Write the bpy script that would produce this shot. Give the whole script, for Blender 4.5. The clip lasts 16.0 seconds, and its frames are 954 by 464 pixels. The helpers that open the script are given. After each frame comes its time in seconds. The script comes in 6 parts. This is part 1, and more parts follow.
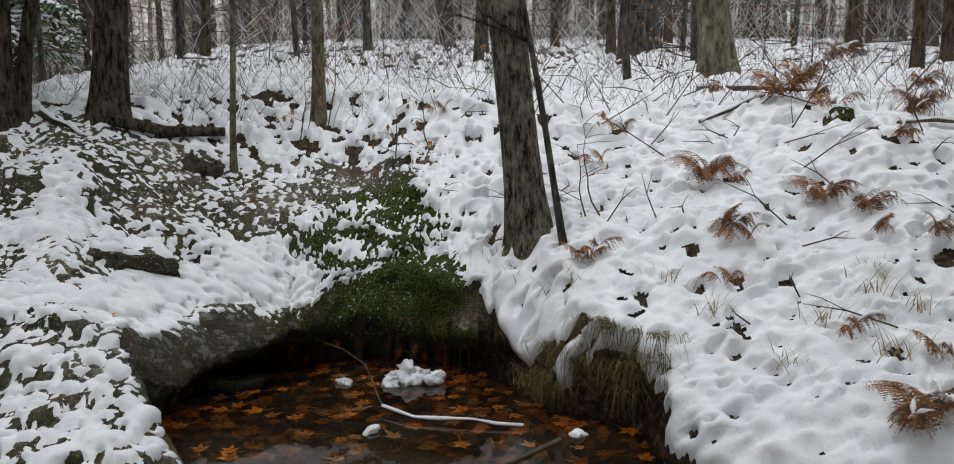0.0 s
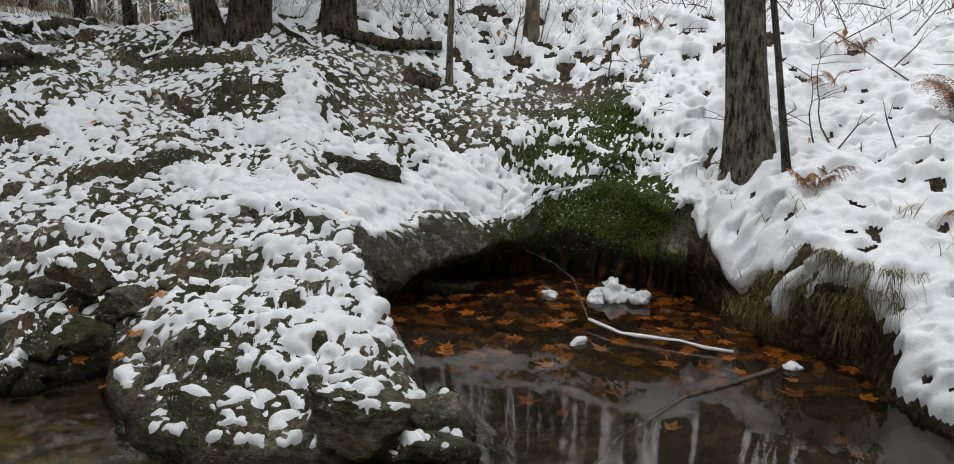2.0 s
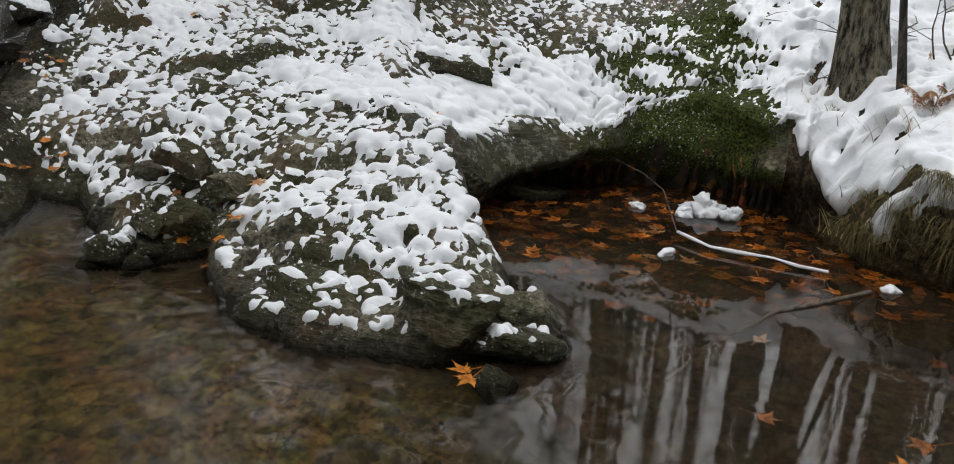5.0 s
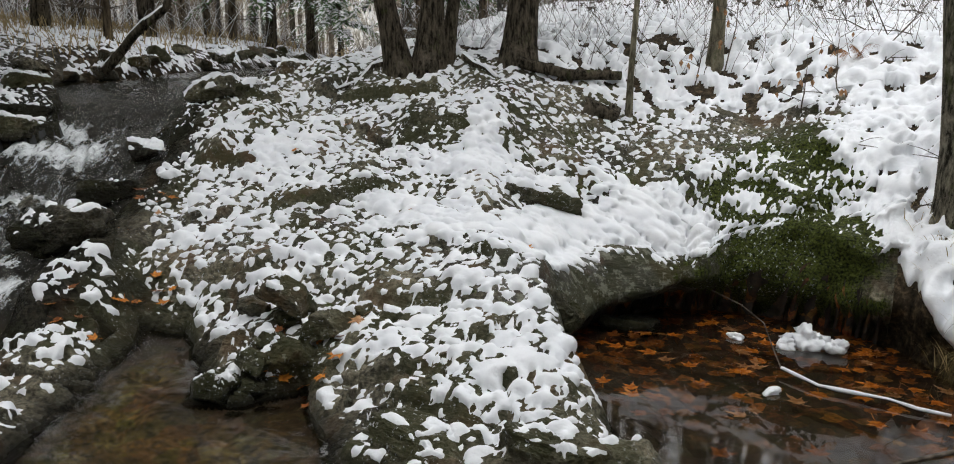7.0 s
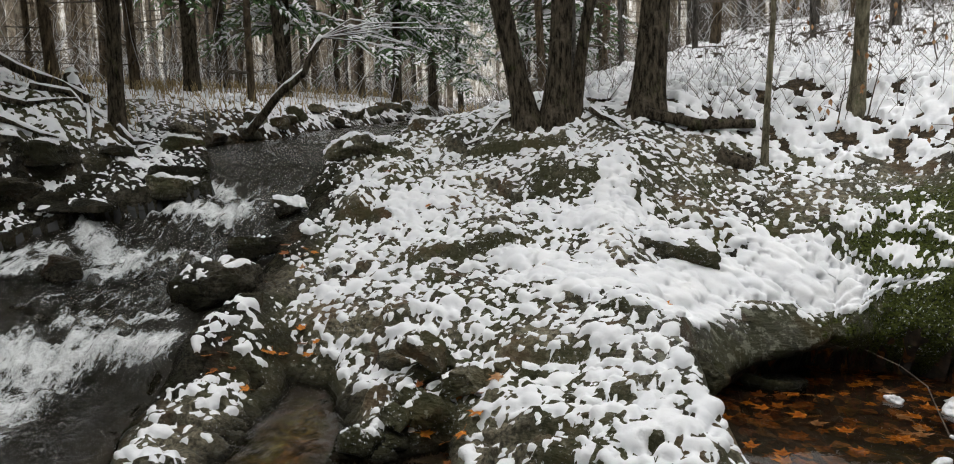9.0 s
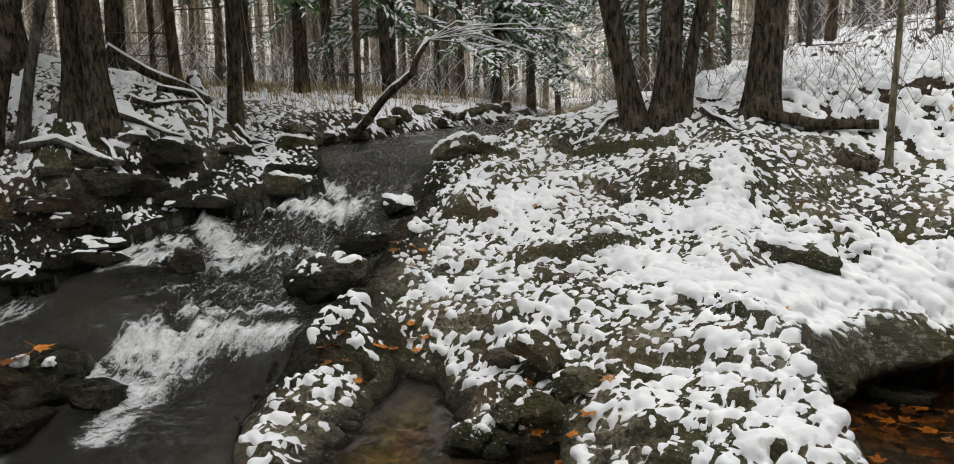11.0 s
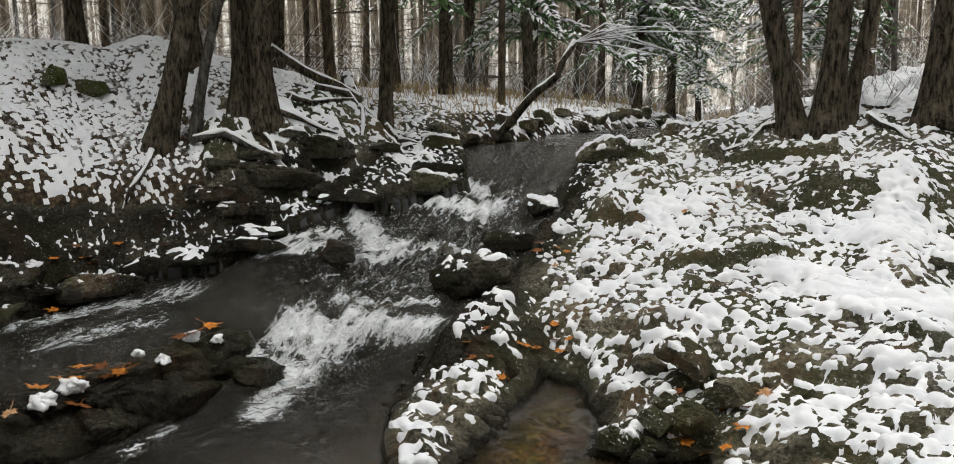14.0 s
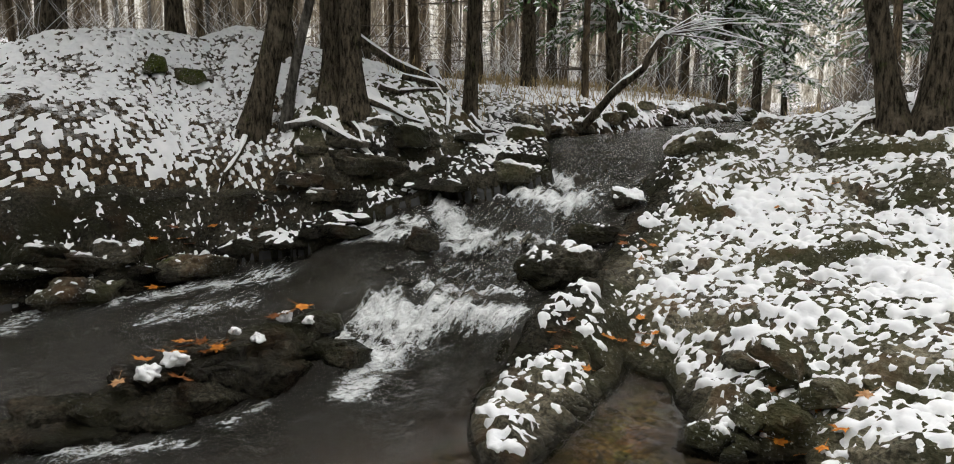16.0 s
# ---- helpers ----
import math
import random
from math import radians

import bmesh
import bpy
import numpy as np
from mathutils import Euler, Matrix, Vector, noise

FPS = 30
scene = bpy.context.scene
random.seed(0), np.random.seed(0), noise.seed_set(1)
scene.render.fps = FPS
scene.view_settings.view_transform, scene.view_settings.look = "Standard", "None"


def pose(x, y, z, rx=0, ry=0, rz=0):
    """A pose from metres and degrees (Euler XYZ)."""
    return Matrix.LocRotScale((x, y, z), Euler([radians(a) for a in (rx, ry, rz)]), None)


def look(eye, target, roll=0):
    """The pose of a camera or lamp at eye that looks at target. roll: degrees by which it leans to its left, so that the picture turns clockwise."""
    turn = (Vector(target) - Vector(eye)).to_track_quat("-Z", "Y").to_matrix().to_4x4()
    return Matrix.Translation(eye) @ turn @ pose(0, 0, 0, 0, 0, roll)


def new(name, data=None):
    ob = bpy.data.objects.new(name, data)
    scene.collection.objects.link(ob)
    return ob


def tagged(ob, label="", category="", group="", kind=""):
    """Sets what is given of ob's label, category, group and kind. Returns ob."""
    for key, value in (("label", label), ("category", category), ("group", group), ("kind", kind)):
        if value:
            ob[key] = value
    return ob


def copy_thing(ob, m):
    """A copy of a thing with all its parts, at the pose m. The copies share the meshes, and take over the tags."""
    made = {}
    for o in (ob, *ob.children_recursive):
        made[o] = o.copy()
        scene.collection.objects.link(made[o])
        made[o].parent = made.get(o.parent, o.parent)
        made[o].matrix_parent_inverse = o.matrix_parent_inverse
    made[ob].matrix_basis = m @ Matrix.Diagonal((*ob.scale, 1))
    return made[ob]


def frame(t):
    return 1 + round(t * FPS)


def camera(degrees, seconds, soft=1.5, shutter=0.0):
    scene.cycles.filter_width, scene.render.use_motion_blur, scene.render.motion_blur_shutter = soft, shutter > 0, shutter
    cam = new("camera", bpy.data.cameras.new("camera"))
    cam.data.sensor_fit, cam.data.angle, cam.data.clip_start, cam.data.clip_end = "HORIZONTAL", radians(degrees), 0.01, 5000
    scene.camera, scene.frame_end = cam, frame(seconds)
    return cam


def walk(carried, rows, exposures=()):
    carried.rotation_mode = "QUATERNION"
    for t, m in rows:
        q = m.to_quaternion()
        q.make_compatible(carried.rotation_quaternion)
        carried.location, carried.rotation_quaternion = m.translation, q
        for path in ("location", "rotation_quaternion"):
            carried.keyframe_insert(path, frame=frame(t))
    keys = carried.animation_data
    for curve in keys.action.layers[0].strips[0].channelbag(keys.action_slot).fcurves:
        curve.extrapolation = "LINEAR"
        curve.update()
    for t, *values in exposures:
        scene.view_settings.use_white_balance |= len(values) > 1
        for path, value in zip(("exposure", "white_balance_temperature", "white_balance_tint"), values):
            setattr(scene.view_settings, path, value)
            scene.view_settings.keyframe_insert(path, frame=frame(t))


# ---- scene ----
cam = camera(62.2, 16.0, 1.0)
PATH = [
    (0, (-0.040, 0.003, 1.500), (-0.070, 1.984, 1.228), -0.18),
    (0.5, (-0.074, -0.004, 1.508), (-0.228, 1.970, 1.227), -0.34),
    (1, (-0.129, -0.019, 1.505), (-0.393, 1.941, 1.209), 0.03),
    (1.5, (-0.185, -0.040, 1.502), (-0.593, 1.890, 1.169), 0.23),
    (2, (-0.198, -0.054, 1.466), (-0.677, 1.831, 1.001), 0.76),
    (2.5, (-0.196, -0.073, 1.393), (-0.670, 1.777, 0.798), 1.89),
    (3, (-0.206, -0.082, 1.344), (-0.704, 1.722, 0.638), 2.31),
    (5.5, (-0.295, -0.089, 1.415), (-0.976, 1.684, 0.788), 1.71),
    (6, (-0.332, -0.094, 1.460), (-1.065, 1.679, 0.892), 1.27),
    (6.5, (-0.362, -0.101, 1.499), (-1.147, 1.674, 1.015), 0.84),
    (7, (-0.381, -0.099, 1.547), (-1.218, 1.667, 1.125), 0.35),
    (7.5, (-0.391, -0.103, 1.584), (-1.282, 1.652, 1.230), -0.42),
    (8, (-0.408, -0.110, 1.615), (-1.354, 1.622, 1.289), -1.02),
    (8.5, (-0.447, -0.134, 1.614), (-1.462, 1.562, 1.309), -1.13),
    (9, (-0.480, -0.162, 1.614), (-1.577, 1.482, 1.305), -1.47),
    (9.5, (-0.508, -0.196, 1.605), (-1.695, 1.383, 1.292), -1.68),
    (12, (-0.586, -0.253, 1.605), (-1.917, 1.212, 1.318), -1.31),
    (12.5, (-0.605, -0.270, 1.600), (-1.992, 1.143, 1.319), -1.14),
    (13, (-0.628, -0.303, 1.587), (-2.066, 1.058, 1.306), -0.78),
    (13.5, (-0.645, -0.324, 1.578), (-2.118, 0.999, 1.299), -0.64),
    (14, (-0.654, -0.345, 1.575), (-2.160, 0.941, 1.295), -0.39),
    (14.5, (-0.672, -0.373, 1.560), (-2.209, 0.876, 1.282), -0.10),
    (15, (-0.682, -0.394, 1.554), (-2.246, 0.821, 1.278), 0.04),
    (15.5, (-0.693, -0.413, 1.549), (-2.278, 0.775, 1.273), 0.32),
    (16, (-0.703, -0.436, 1.552), (-2.318, 0.708, 1.256), 0.36),
]
walk(cam, [(t, look(eye, target, roll)) for t, eye, target, roll in PATH],
     [(0, -0.2, 6150, 10), (1.5, -0.13, 6150, 10), (3, 0.26, 6300, 10), (5.5, 0.16, 6150, 10), (9, 0.2, 6400, 10), (14, 0.42, 6500, 10), (16, 0.5, 6500, 10)])
# ================= world and light =================
world = bpy.data.worlds.new("sky")
scene.world = world
world.use_nodes = True
wn = world.node_tree.nodes
wl = world.node_tree.links
sky = wn.new("ShaderNodeTexSky")
sky.sky_type = "NISHITA"
sky.sun_disc = False
sky.sun_elevation = radians(38)
sky.sun_rotation = radians(200)
sky.dust_density = 4.0
hue = wn.new("ShaderNodeHueSaturation")
hue.inputs["Saturation"].default_value = 0.16
wl.new(sky.outputs[0], hue.inputs["Color"])
cloud = wn.new("ShaderNodeMix")
cloud.data_type = "RGBA"
cloud.inputs[0].default_value = 0.72
cloud.inputs[7].default_value = (19.6, 19.2, 18.6, 1)
wl.new(hue.outputs[0], cloud.inputs[6])
# a thick overcast: three times as bright overhead as at the horizon
way = wn.new("ShaderNodeTexCoord")
height_of = wn.new("ShaderNodeSeparateXYZ")
wl.new(way.outputs["Generated"], height_of.inputs[0])
grade = wn.new("ShaderNodeMapRange")
grade.inputs["To Min"].default_value, grade.inputs["To Max"].default_value = 0.62, 1.34
wl.new(height_of.outputs["Z"], grade.inputs["Value"])
dome = wn.new("ShaderNodeMix")
dome.data_type, dome.blend_type = "RGBA", "MULTIPLY"
dome.inputs[0].default_value = 1.0
wl.new(cloud.outputs[2], dome.inputs[6])
wl.new(grade.outputs[0], dome.inputs[7])
wl.new(dome.outputs[2], wn["Background"].inputs[0])
wn["Background"].inputs[1].default_value = 0.13

sun = new("sun", bpy.data.lights.new("sun", "SUN"))
sun.data.energy = 0.7
sun.data.angle = radians(40)
sun.data.color = (1.0, 0.97, 0.93)
sun.matrix_world = look((0, 0, 20), (2.0, 8.0, 12.0))

# ================= noise =================


def hash2(ix, iy, seed):
    h = (ix.astype(np.int64) * 374761393 + iy.astype(np.int64) * 668265263 + seed * 1442695041) & 0xFFFFFFFF
    h = ((h ^ (h >> 13)) * 1274126177) & 0xFFFFFFFF
    h = ((h ^ (h >> 16)) * 2246822519) & 0xFFFFFFFF
    return (h ^ (h >> 15)) / 4294967296.0


def perlin(x, y, seed=0):
    """Gradient noise, about -0.7 to 0.7."""
    ix, iy = np.floor(x), np.floor(y)
    fx, fy = x - ix, y - iy
    u, v = fx * fx * fx * (fx * (fx * 6 - 15) + 10), fy * fy * fy * (fy * (fy * 6 - 15) + 10)

    def corner(a, b):
        g = hash2(ix + a, iy + b, seed) * 2 * math.pi
        return np.cos(g) * (fx - a) + np.sin(g) * (fy - b)

    return (corner(0, 0) * (1 - u) + corner(1, 0) * u) * (1 - v) + (corner(0, 1) * (1 - u) + corner(1, 1) * u) * v


def fbm(x, y, octaves=4, seed=0):
    out, amp = 0.0, 1.0
    for k in range(octaves):
        out = out + amp * perlin(x * 2**k + 17.3 * k, y * 2**k - 9.1 * k, seed + k)
        amp *= 0.5
    return out


def clumps(x, y, cell, seed, gate, squash=0.55):
    """Heights of round heaps that run together, one a cell, of a size that follows gate (0 to 1.3); negative between them."""
    px, py = x / cell, y / cell
    ix, iy = np.floor(px), np.floor(py)
    total = np.zeros(np.shape(x))
    for a in (-1, 0, 1):
        for b in (-1, 0, 1):
            cx, cy = ix + a + hash2(ix + a, iy + b, seed), iy + b + hash2(ix + a, iy + b, seed + 7)
            r = np.clip((0.5 + 0.5 * hash2(ix + a, iy + b, seed + 13)) * np.clip(gate, 0, 1.5), 0.02, 1.0)
            total += np.clip(1 - ((cx - px) ** 2 + 1.2 * (cy - py) ** 2) / (r * r), 0, None) ** 2
    f = total - 0.3
    return np.where(f > 0, cell * squash * np.sqrt(np.clip(f, 0, 1.4)), f * 0.06)


def heaps(x, y, cell, seed, gate, squash=0.5):
    """Heights of separate round heaps, one a cell, of a size that follows gate (0 to 1.5); negative between them."""
    px, py = x / cell, y / cell
    ix, iy = np.floor(px), np.floor(py)
    best = np.full(np.shape(x), -1.0)
    for a in (-1, 0, 1):
        for b in (-1, 0, 1):
            cx, cy = ix + a + hash2(ix + a, iy + b, seed), iy + b + hash2(ix + a, iy + b, seed + 7)
            r = np.clip((0.30 + 0.36 * hash2(ix + a, iy + b, seed + 13)) * np.clip(gate, 0, 1.5), 0.03, 0.98)
            best = np.maximum(best, (r * r - (cx - px) ** 2 - (cy - py) ** 2) / r)
    return np.where(best > 0, np.sqrt(np.clip(best, 0, None)) * cell * squash, np.clip(best * cell, -0.025, 0))


def smooth(t):
    t = np.clip(t, 0, 1)
    return t * t * (3 - 2 * t)


# ================= the lie of the land =================
RIGHT_SHORE = [(-40, 60), (-20, 33.5), (-8.24, 11.5), (-5.71, 6.66), (-5.45, 5.4), (-5.38, 4.85), (-5.15, 4.5), (-5.18, 4.3), (-4.88, 4.15), (-4.95, 3.93), (-4.82, 3.7),
               (-4.78, 3.3), (-4.5, 3.0), (-4.45, 2.6), (-4.3, 2.15), (-4.0, 1.86), (-3.7, 1.64), (-3.4, 1.45), (-3.2, 1.6), (-3.38, 1.97), (-3.6, 2.38), (-3.8, 2.72), (-3.9, 2.95),
               (-3.72, 3.05), (-3.5, 2.9), (-3.26, 2.68), (-3.06, 2.35), (-2.78, 2.45), (-2.62, 2.75), (-2.42, 2.5), (-2.13, 2.22), (-1.72, 2.1)]
POOL_BACK = [(-1.68, 3.62), (-1.8, 4.0), (-1.7, 4.5), (-1.42, 4.88), (-0.9, 5.0), (-0.42, 4.92), (-0.08, 4.68)]
BANK_EDGE = [(-0.05, 4.65), (0.1, 4.42), (0.2, 4.15), (0.34, 3.97), (0.62, 3.86), (0.74, 3.72)]
POOL_SHORE = [(-1.4, 2.18), (-1.18, 2.22), (-0.9, 2.44), (-1.1, 2.74), (-1.26, 3.1), (-1.4, 3.3)] + POOL_BACK + [
    (0.1, 4.42), (0.2, 4.15), (0.34, 3.97), (0.62, 3.86), (0.74, 3.7), (0.76, 3.45), (0.82, 3.2), (1.15, 2.7), (1.4, 1.9),
    (1.5, 1.1), (1.2, 0.75), (0, 0.62), (-1.5, 0.7), (-2.6, 0.35), (-3.6, -0.8), (-4.6, -2.5), (-6, -6), (-8, -14)]
LEFT_SHORE = [(-13, -14), (-10, -6), (-8.2, -2), (-7.4, -0.1), (-7.35, 0.4), (-7.3, 0.85), (-7.2, 1.3), (-6.95, 1.75), (-6.6, 2.1),
              (-6.65, 2.6), (-6.5, 3.1), (-6.3, 3.5), (-6.05, 3.85), (-5.9, 4.05), (-6.43, 4.46), (-7.15, 4.9), (-7.04, 5.3), (-6.98, 5.74), (-7.45, 7.23), (-9.2, 11.3),
              (-12.6, 17), (-26, 36), (-46, 62)]
NEAR_SIDE = np.array(RIGHT_SHORE + POOL_SHORE, float)
FAR_SIDE = np.array(LEFT_SHORE, float)


def to_line(x, y, line):
    best = np.full(np.shape(x), 1e9)
    for (ax, ay), (bx, by) in zip(line[:-1], line[1:]):
        dx, dy = bx - ax, by - ay
        t = np.clip(((x - ax) * dx + (y - ay) * dy) / (dx * dx + dy * dy), 0, 1)
        best = np.minimum(best, (x - ax - t * dx) ** 2 + (y - ay - t * dy) ** 2)
    return np.sqrt(best)


def in_water(x, y):
    ring = np.concatenate([NEAR_SIDE, FAR_SIDE])
    inside = np.zeros(np.shape(x), bool)
    for (ax, ay), (bx, by) in zip(ring, np.roll(ring, -1, 0)):
        if ay != by:
            inside ^= ((ay > y) != (by > y)) & (x < (bx - ax) * (y - ay) / (by - ay) + ax)
    return inside


def along(x, y):
    """Metres upstream of the lower fall's lip, and to the right of its middle looking upstream."""
    return -0.3 * (x + 5.2) + 0.95 * (y - 2.35), 0.95 * (x + 5.2) + 0.3 * (y - 2.35)


def water_z(x, y):
    u, v = along(x, y)
    u = u + 0.10 * perlin(x * 2.1, y * 2.1, 5) + 0.05 * perlin(x * 6, y * 6, 6)
    steep = np.interp(u, [-0.45, -0.22, 0.0, 0.15, 0.6, 1.0, 1.2, 1.6, 2.0, 2.6, 3.2, 4.5, 9, 30], [0.0, 0.05, 0.28, 0.33, 0.42, 0.51, 0.62, 0.88, 1.07, 1.22, 1.32, 1.40, 1.45, 1.47])
    gentle = np.interp(u, [-2.4, -1.2, -0.2, 0.3, 0.9, 1.4, 1.6, 2.0, 2.6, 3.2, 4.5, 9, 30], [0.0, 0.11, 0.28, 0.48, 0.72, 0.92, 0.98, 1.08, 1.22, 1.32, 1.40, 1.45, 1.47])
    k = smooth((-v - 0.45) / 0.5)
    return (steep * (1 - k) + gentle * k) * smooth((-3.75 - x) / 0.7)


MOUNDS = [  # x, y, half length, half width, turn, height
    (-1.5, 2.7, 0.6, 0.34, 118, 0.07), (-1.95, 3.75, 0.55, 0.3, 40, 0.09), (-2.9, 3.55, 0.5, 0.25, 20, 0.07), (-0.75, 5.6, 0.8, 0.3, 5, 0.08),
    (-3.0, 5.05, 0.45, 0.32, 20, 0.12), (-2.0, 5.15, 0.4, 0.22, 5, 0.10), (-4.2, 4.45, 0.6, 0.3, 30, 0.06), (-2.55, 2.9, 0.3, 0.2, 30, 0.05),
    (-4.4, 5.75, 0.5, 0.3, 15, 0.06), (-4.95, 4.85, 0.35, 0.2, 60, 0.07), (-1.5, 5.6, 0.8, 0.3, 0, 0.10),
    (1.4, 4.7, 0.5, 0.3, 20, 0.12), (2.6, 5.2, 0.6, 0.4, 0, 0.15), (1.75, 3.35, 0.45, 0.3, 30, 0.12), (2.3, 4.3, 0.5, 0.35, 60, 0.12),
    (-10.3, 1.55, 1.7, 1.0, 60, 0.62), (-8.6, 0.6, 0.9, 0.6, 60, 0.2),
]


def mounds(x, y):
    out = 0.0
    for mx, my, a, b, turn, h in MOUNDS:
        c, s = math.cos(radians(turn)), math.sin(radians(turn))
        p, q = ((x - mx) * c + (y - my) * s) / a, ((y - my) * c - (x - mx) * s) / b
        out = out + h * np.exp(-((p * p + q * q) ** 1.4))
    return out


STEPS = [  # from, to, height: risers of the beds, uphill to the left of the line
    (-4.35, 3.52, -3.75, 3.72, 0.06), (-3.75, 3.74, -3.02, 4.26, 0.07), (-4.4, 5.12, -3.2, 5.38, 0.07), (-5.2, 4.55, -4.4, 5.05, 0.07),
    (-3.4, 4.75, -2.7, 4.9, 0.05), (-2.75, 3.2, -1.95, 3.34, 0.05), (-3.9, 3.2, -3.1, 3.36, 0.05), (-2.35, 2.62, -1.55, 2.5, 0.06), (-4.7, 4.0, -4.0, 4.25, 0.06)]


def risers(x, y):
    out = 0.0
    for ax, ay, bx, by, h in STEPS:
        n = math.hypot(bx - ax, by - ay)
        p, q = ((x - ax) * (bx - ax) + (y - ay) * (by - ay)) / n, ((y - ay) * (bx - ax) - (x - ax) * (by - ay)) / n
        q = q + 0.05 * perlin(x * 4, y * 4, 35)
        out = out + h * smooth(p / 0.2) * smooth((n - p) / 0.2) * smooth(q / 0.045) * np.exp(-np.clip(q - 0.1, 0, None) / 0.45)
    return out


def plates(x, y, size, seed):
    """Broken beds: scattered flat pieces, each a little higher, lower or tilted, stretched along the strike."""
    p, q = (0.88 * x + 0.47 * y) / (size * 1.7), (0.88 * y - 0.47 * x) / size
    p = p + 0.12 * perlin(x * 5, y * 5, seed + 3)
    ix, iy = np.floor(p), np.floor(q)
    best, out = np.full(np.shape(x), 9.0), np.zeros(np.shape(x))
    for a in (-1, 0, 1):
        for b in (-1, 0, 1):
            cx, cy = ix + a + hash2(ix + a, iy + b, seed), iy + b + hash2(ix + a, iy + b, seed + 7)
            d = np.hypot(cx - p, cy - q)
            lie = hash2(ix + a, iy + b, seed + 19) - 0.5 + 0.9 * (hash2(ix + a, iy + b, seed + 23) - 0.5) * (p - cx) + 0.9 * (hash2(ix + a, iy + b, seed + 29) - 0.35) * (q - cy)
            out = np.where(d < best, lie, out)
            best = np.minimum(d, best)
    return out


def lean(x, y, z):
    """How far the rock leans out over the pool: the slab and the mossy face are undercut."""
    b = to_line(x, y, POOL_BACK)
    reach = np.interp(x, [-2.0, -1.72, -1.5, -1.3, -1.05, -0.3, 0.0], [0.1, 0.3, 0.52, 0.5, 0.3, 0.28, 0.1]) * smooth((y - 3.55) / 0.5)
    amount = reach * smooth((1.75 - b) / 1.5) * smooth((0.4 - x) / 0.4) * smooth((z - 0.02) / np.interp(x, [-1.78, -1.45, -1.1, -0.8], [0.14, 0.32, 0.3, 0.22]))
    turn = np.interp(x, [-1.7, -0.4], [0.6, 0.0])
    face = smooth((x + 1.2) / 0.2) * smooth((0.05 - x) / 0.2) * smooth((1.0 - b) / 0.6) * smooth((z - 0.06) / 0.15)
    amount = amount + face * (0.16 * perlin(x * 3.1, z * 4.5, 95) + 0.07 * perlin(x * 8, z * 11, 96))
    c = to_line(x, y, BANK_EDGE)
    hang = 0.08 * smooth((x + 0.1) / 0.2) * smooth((0.8 - c) / 0.6) * smooth((z - 0.05) / 0.3)
    return amount * turn - 0.35 * hang, -amount * np.sqrt(1 - turn * turn) - 0.9 * hang


def rockiness(x, y):
    """1 on the bare outcrop and the ledges, 0 on earth."""
    wob = 0.25 * perlin(x * 1.3, y * 1.3, 31)
    out = smooth((0.05 - x + wob + 0.25 * (4.6 - y)) / 0.3) * smooth((6.45 + wob - y) / 0.6)
    return out * smooth((y - 0.9) / 0.3)


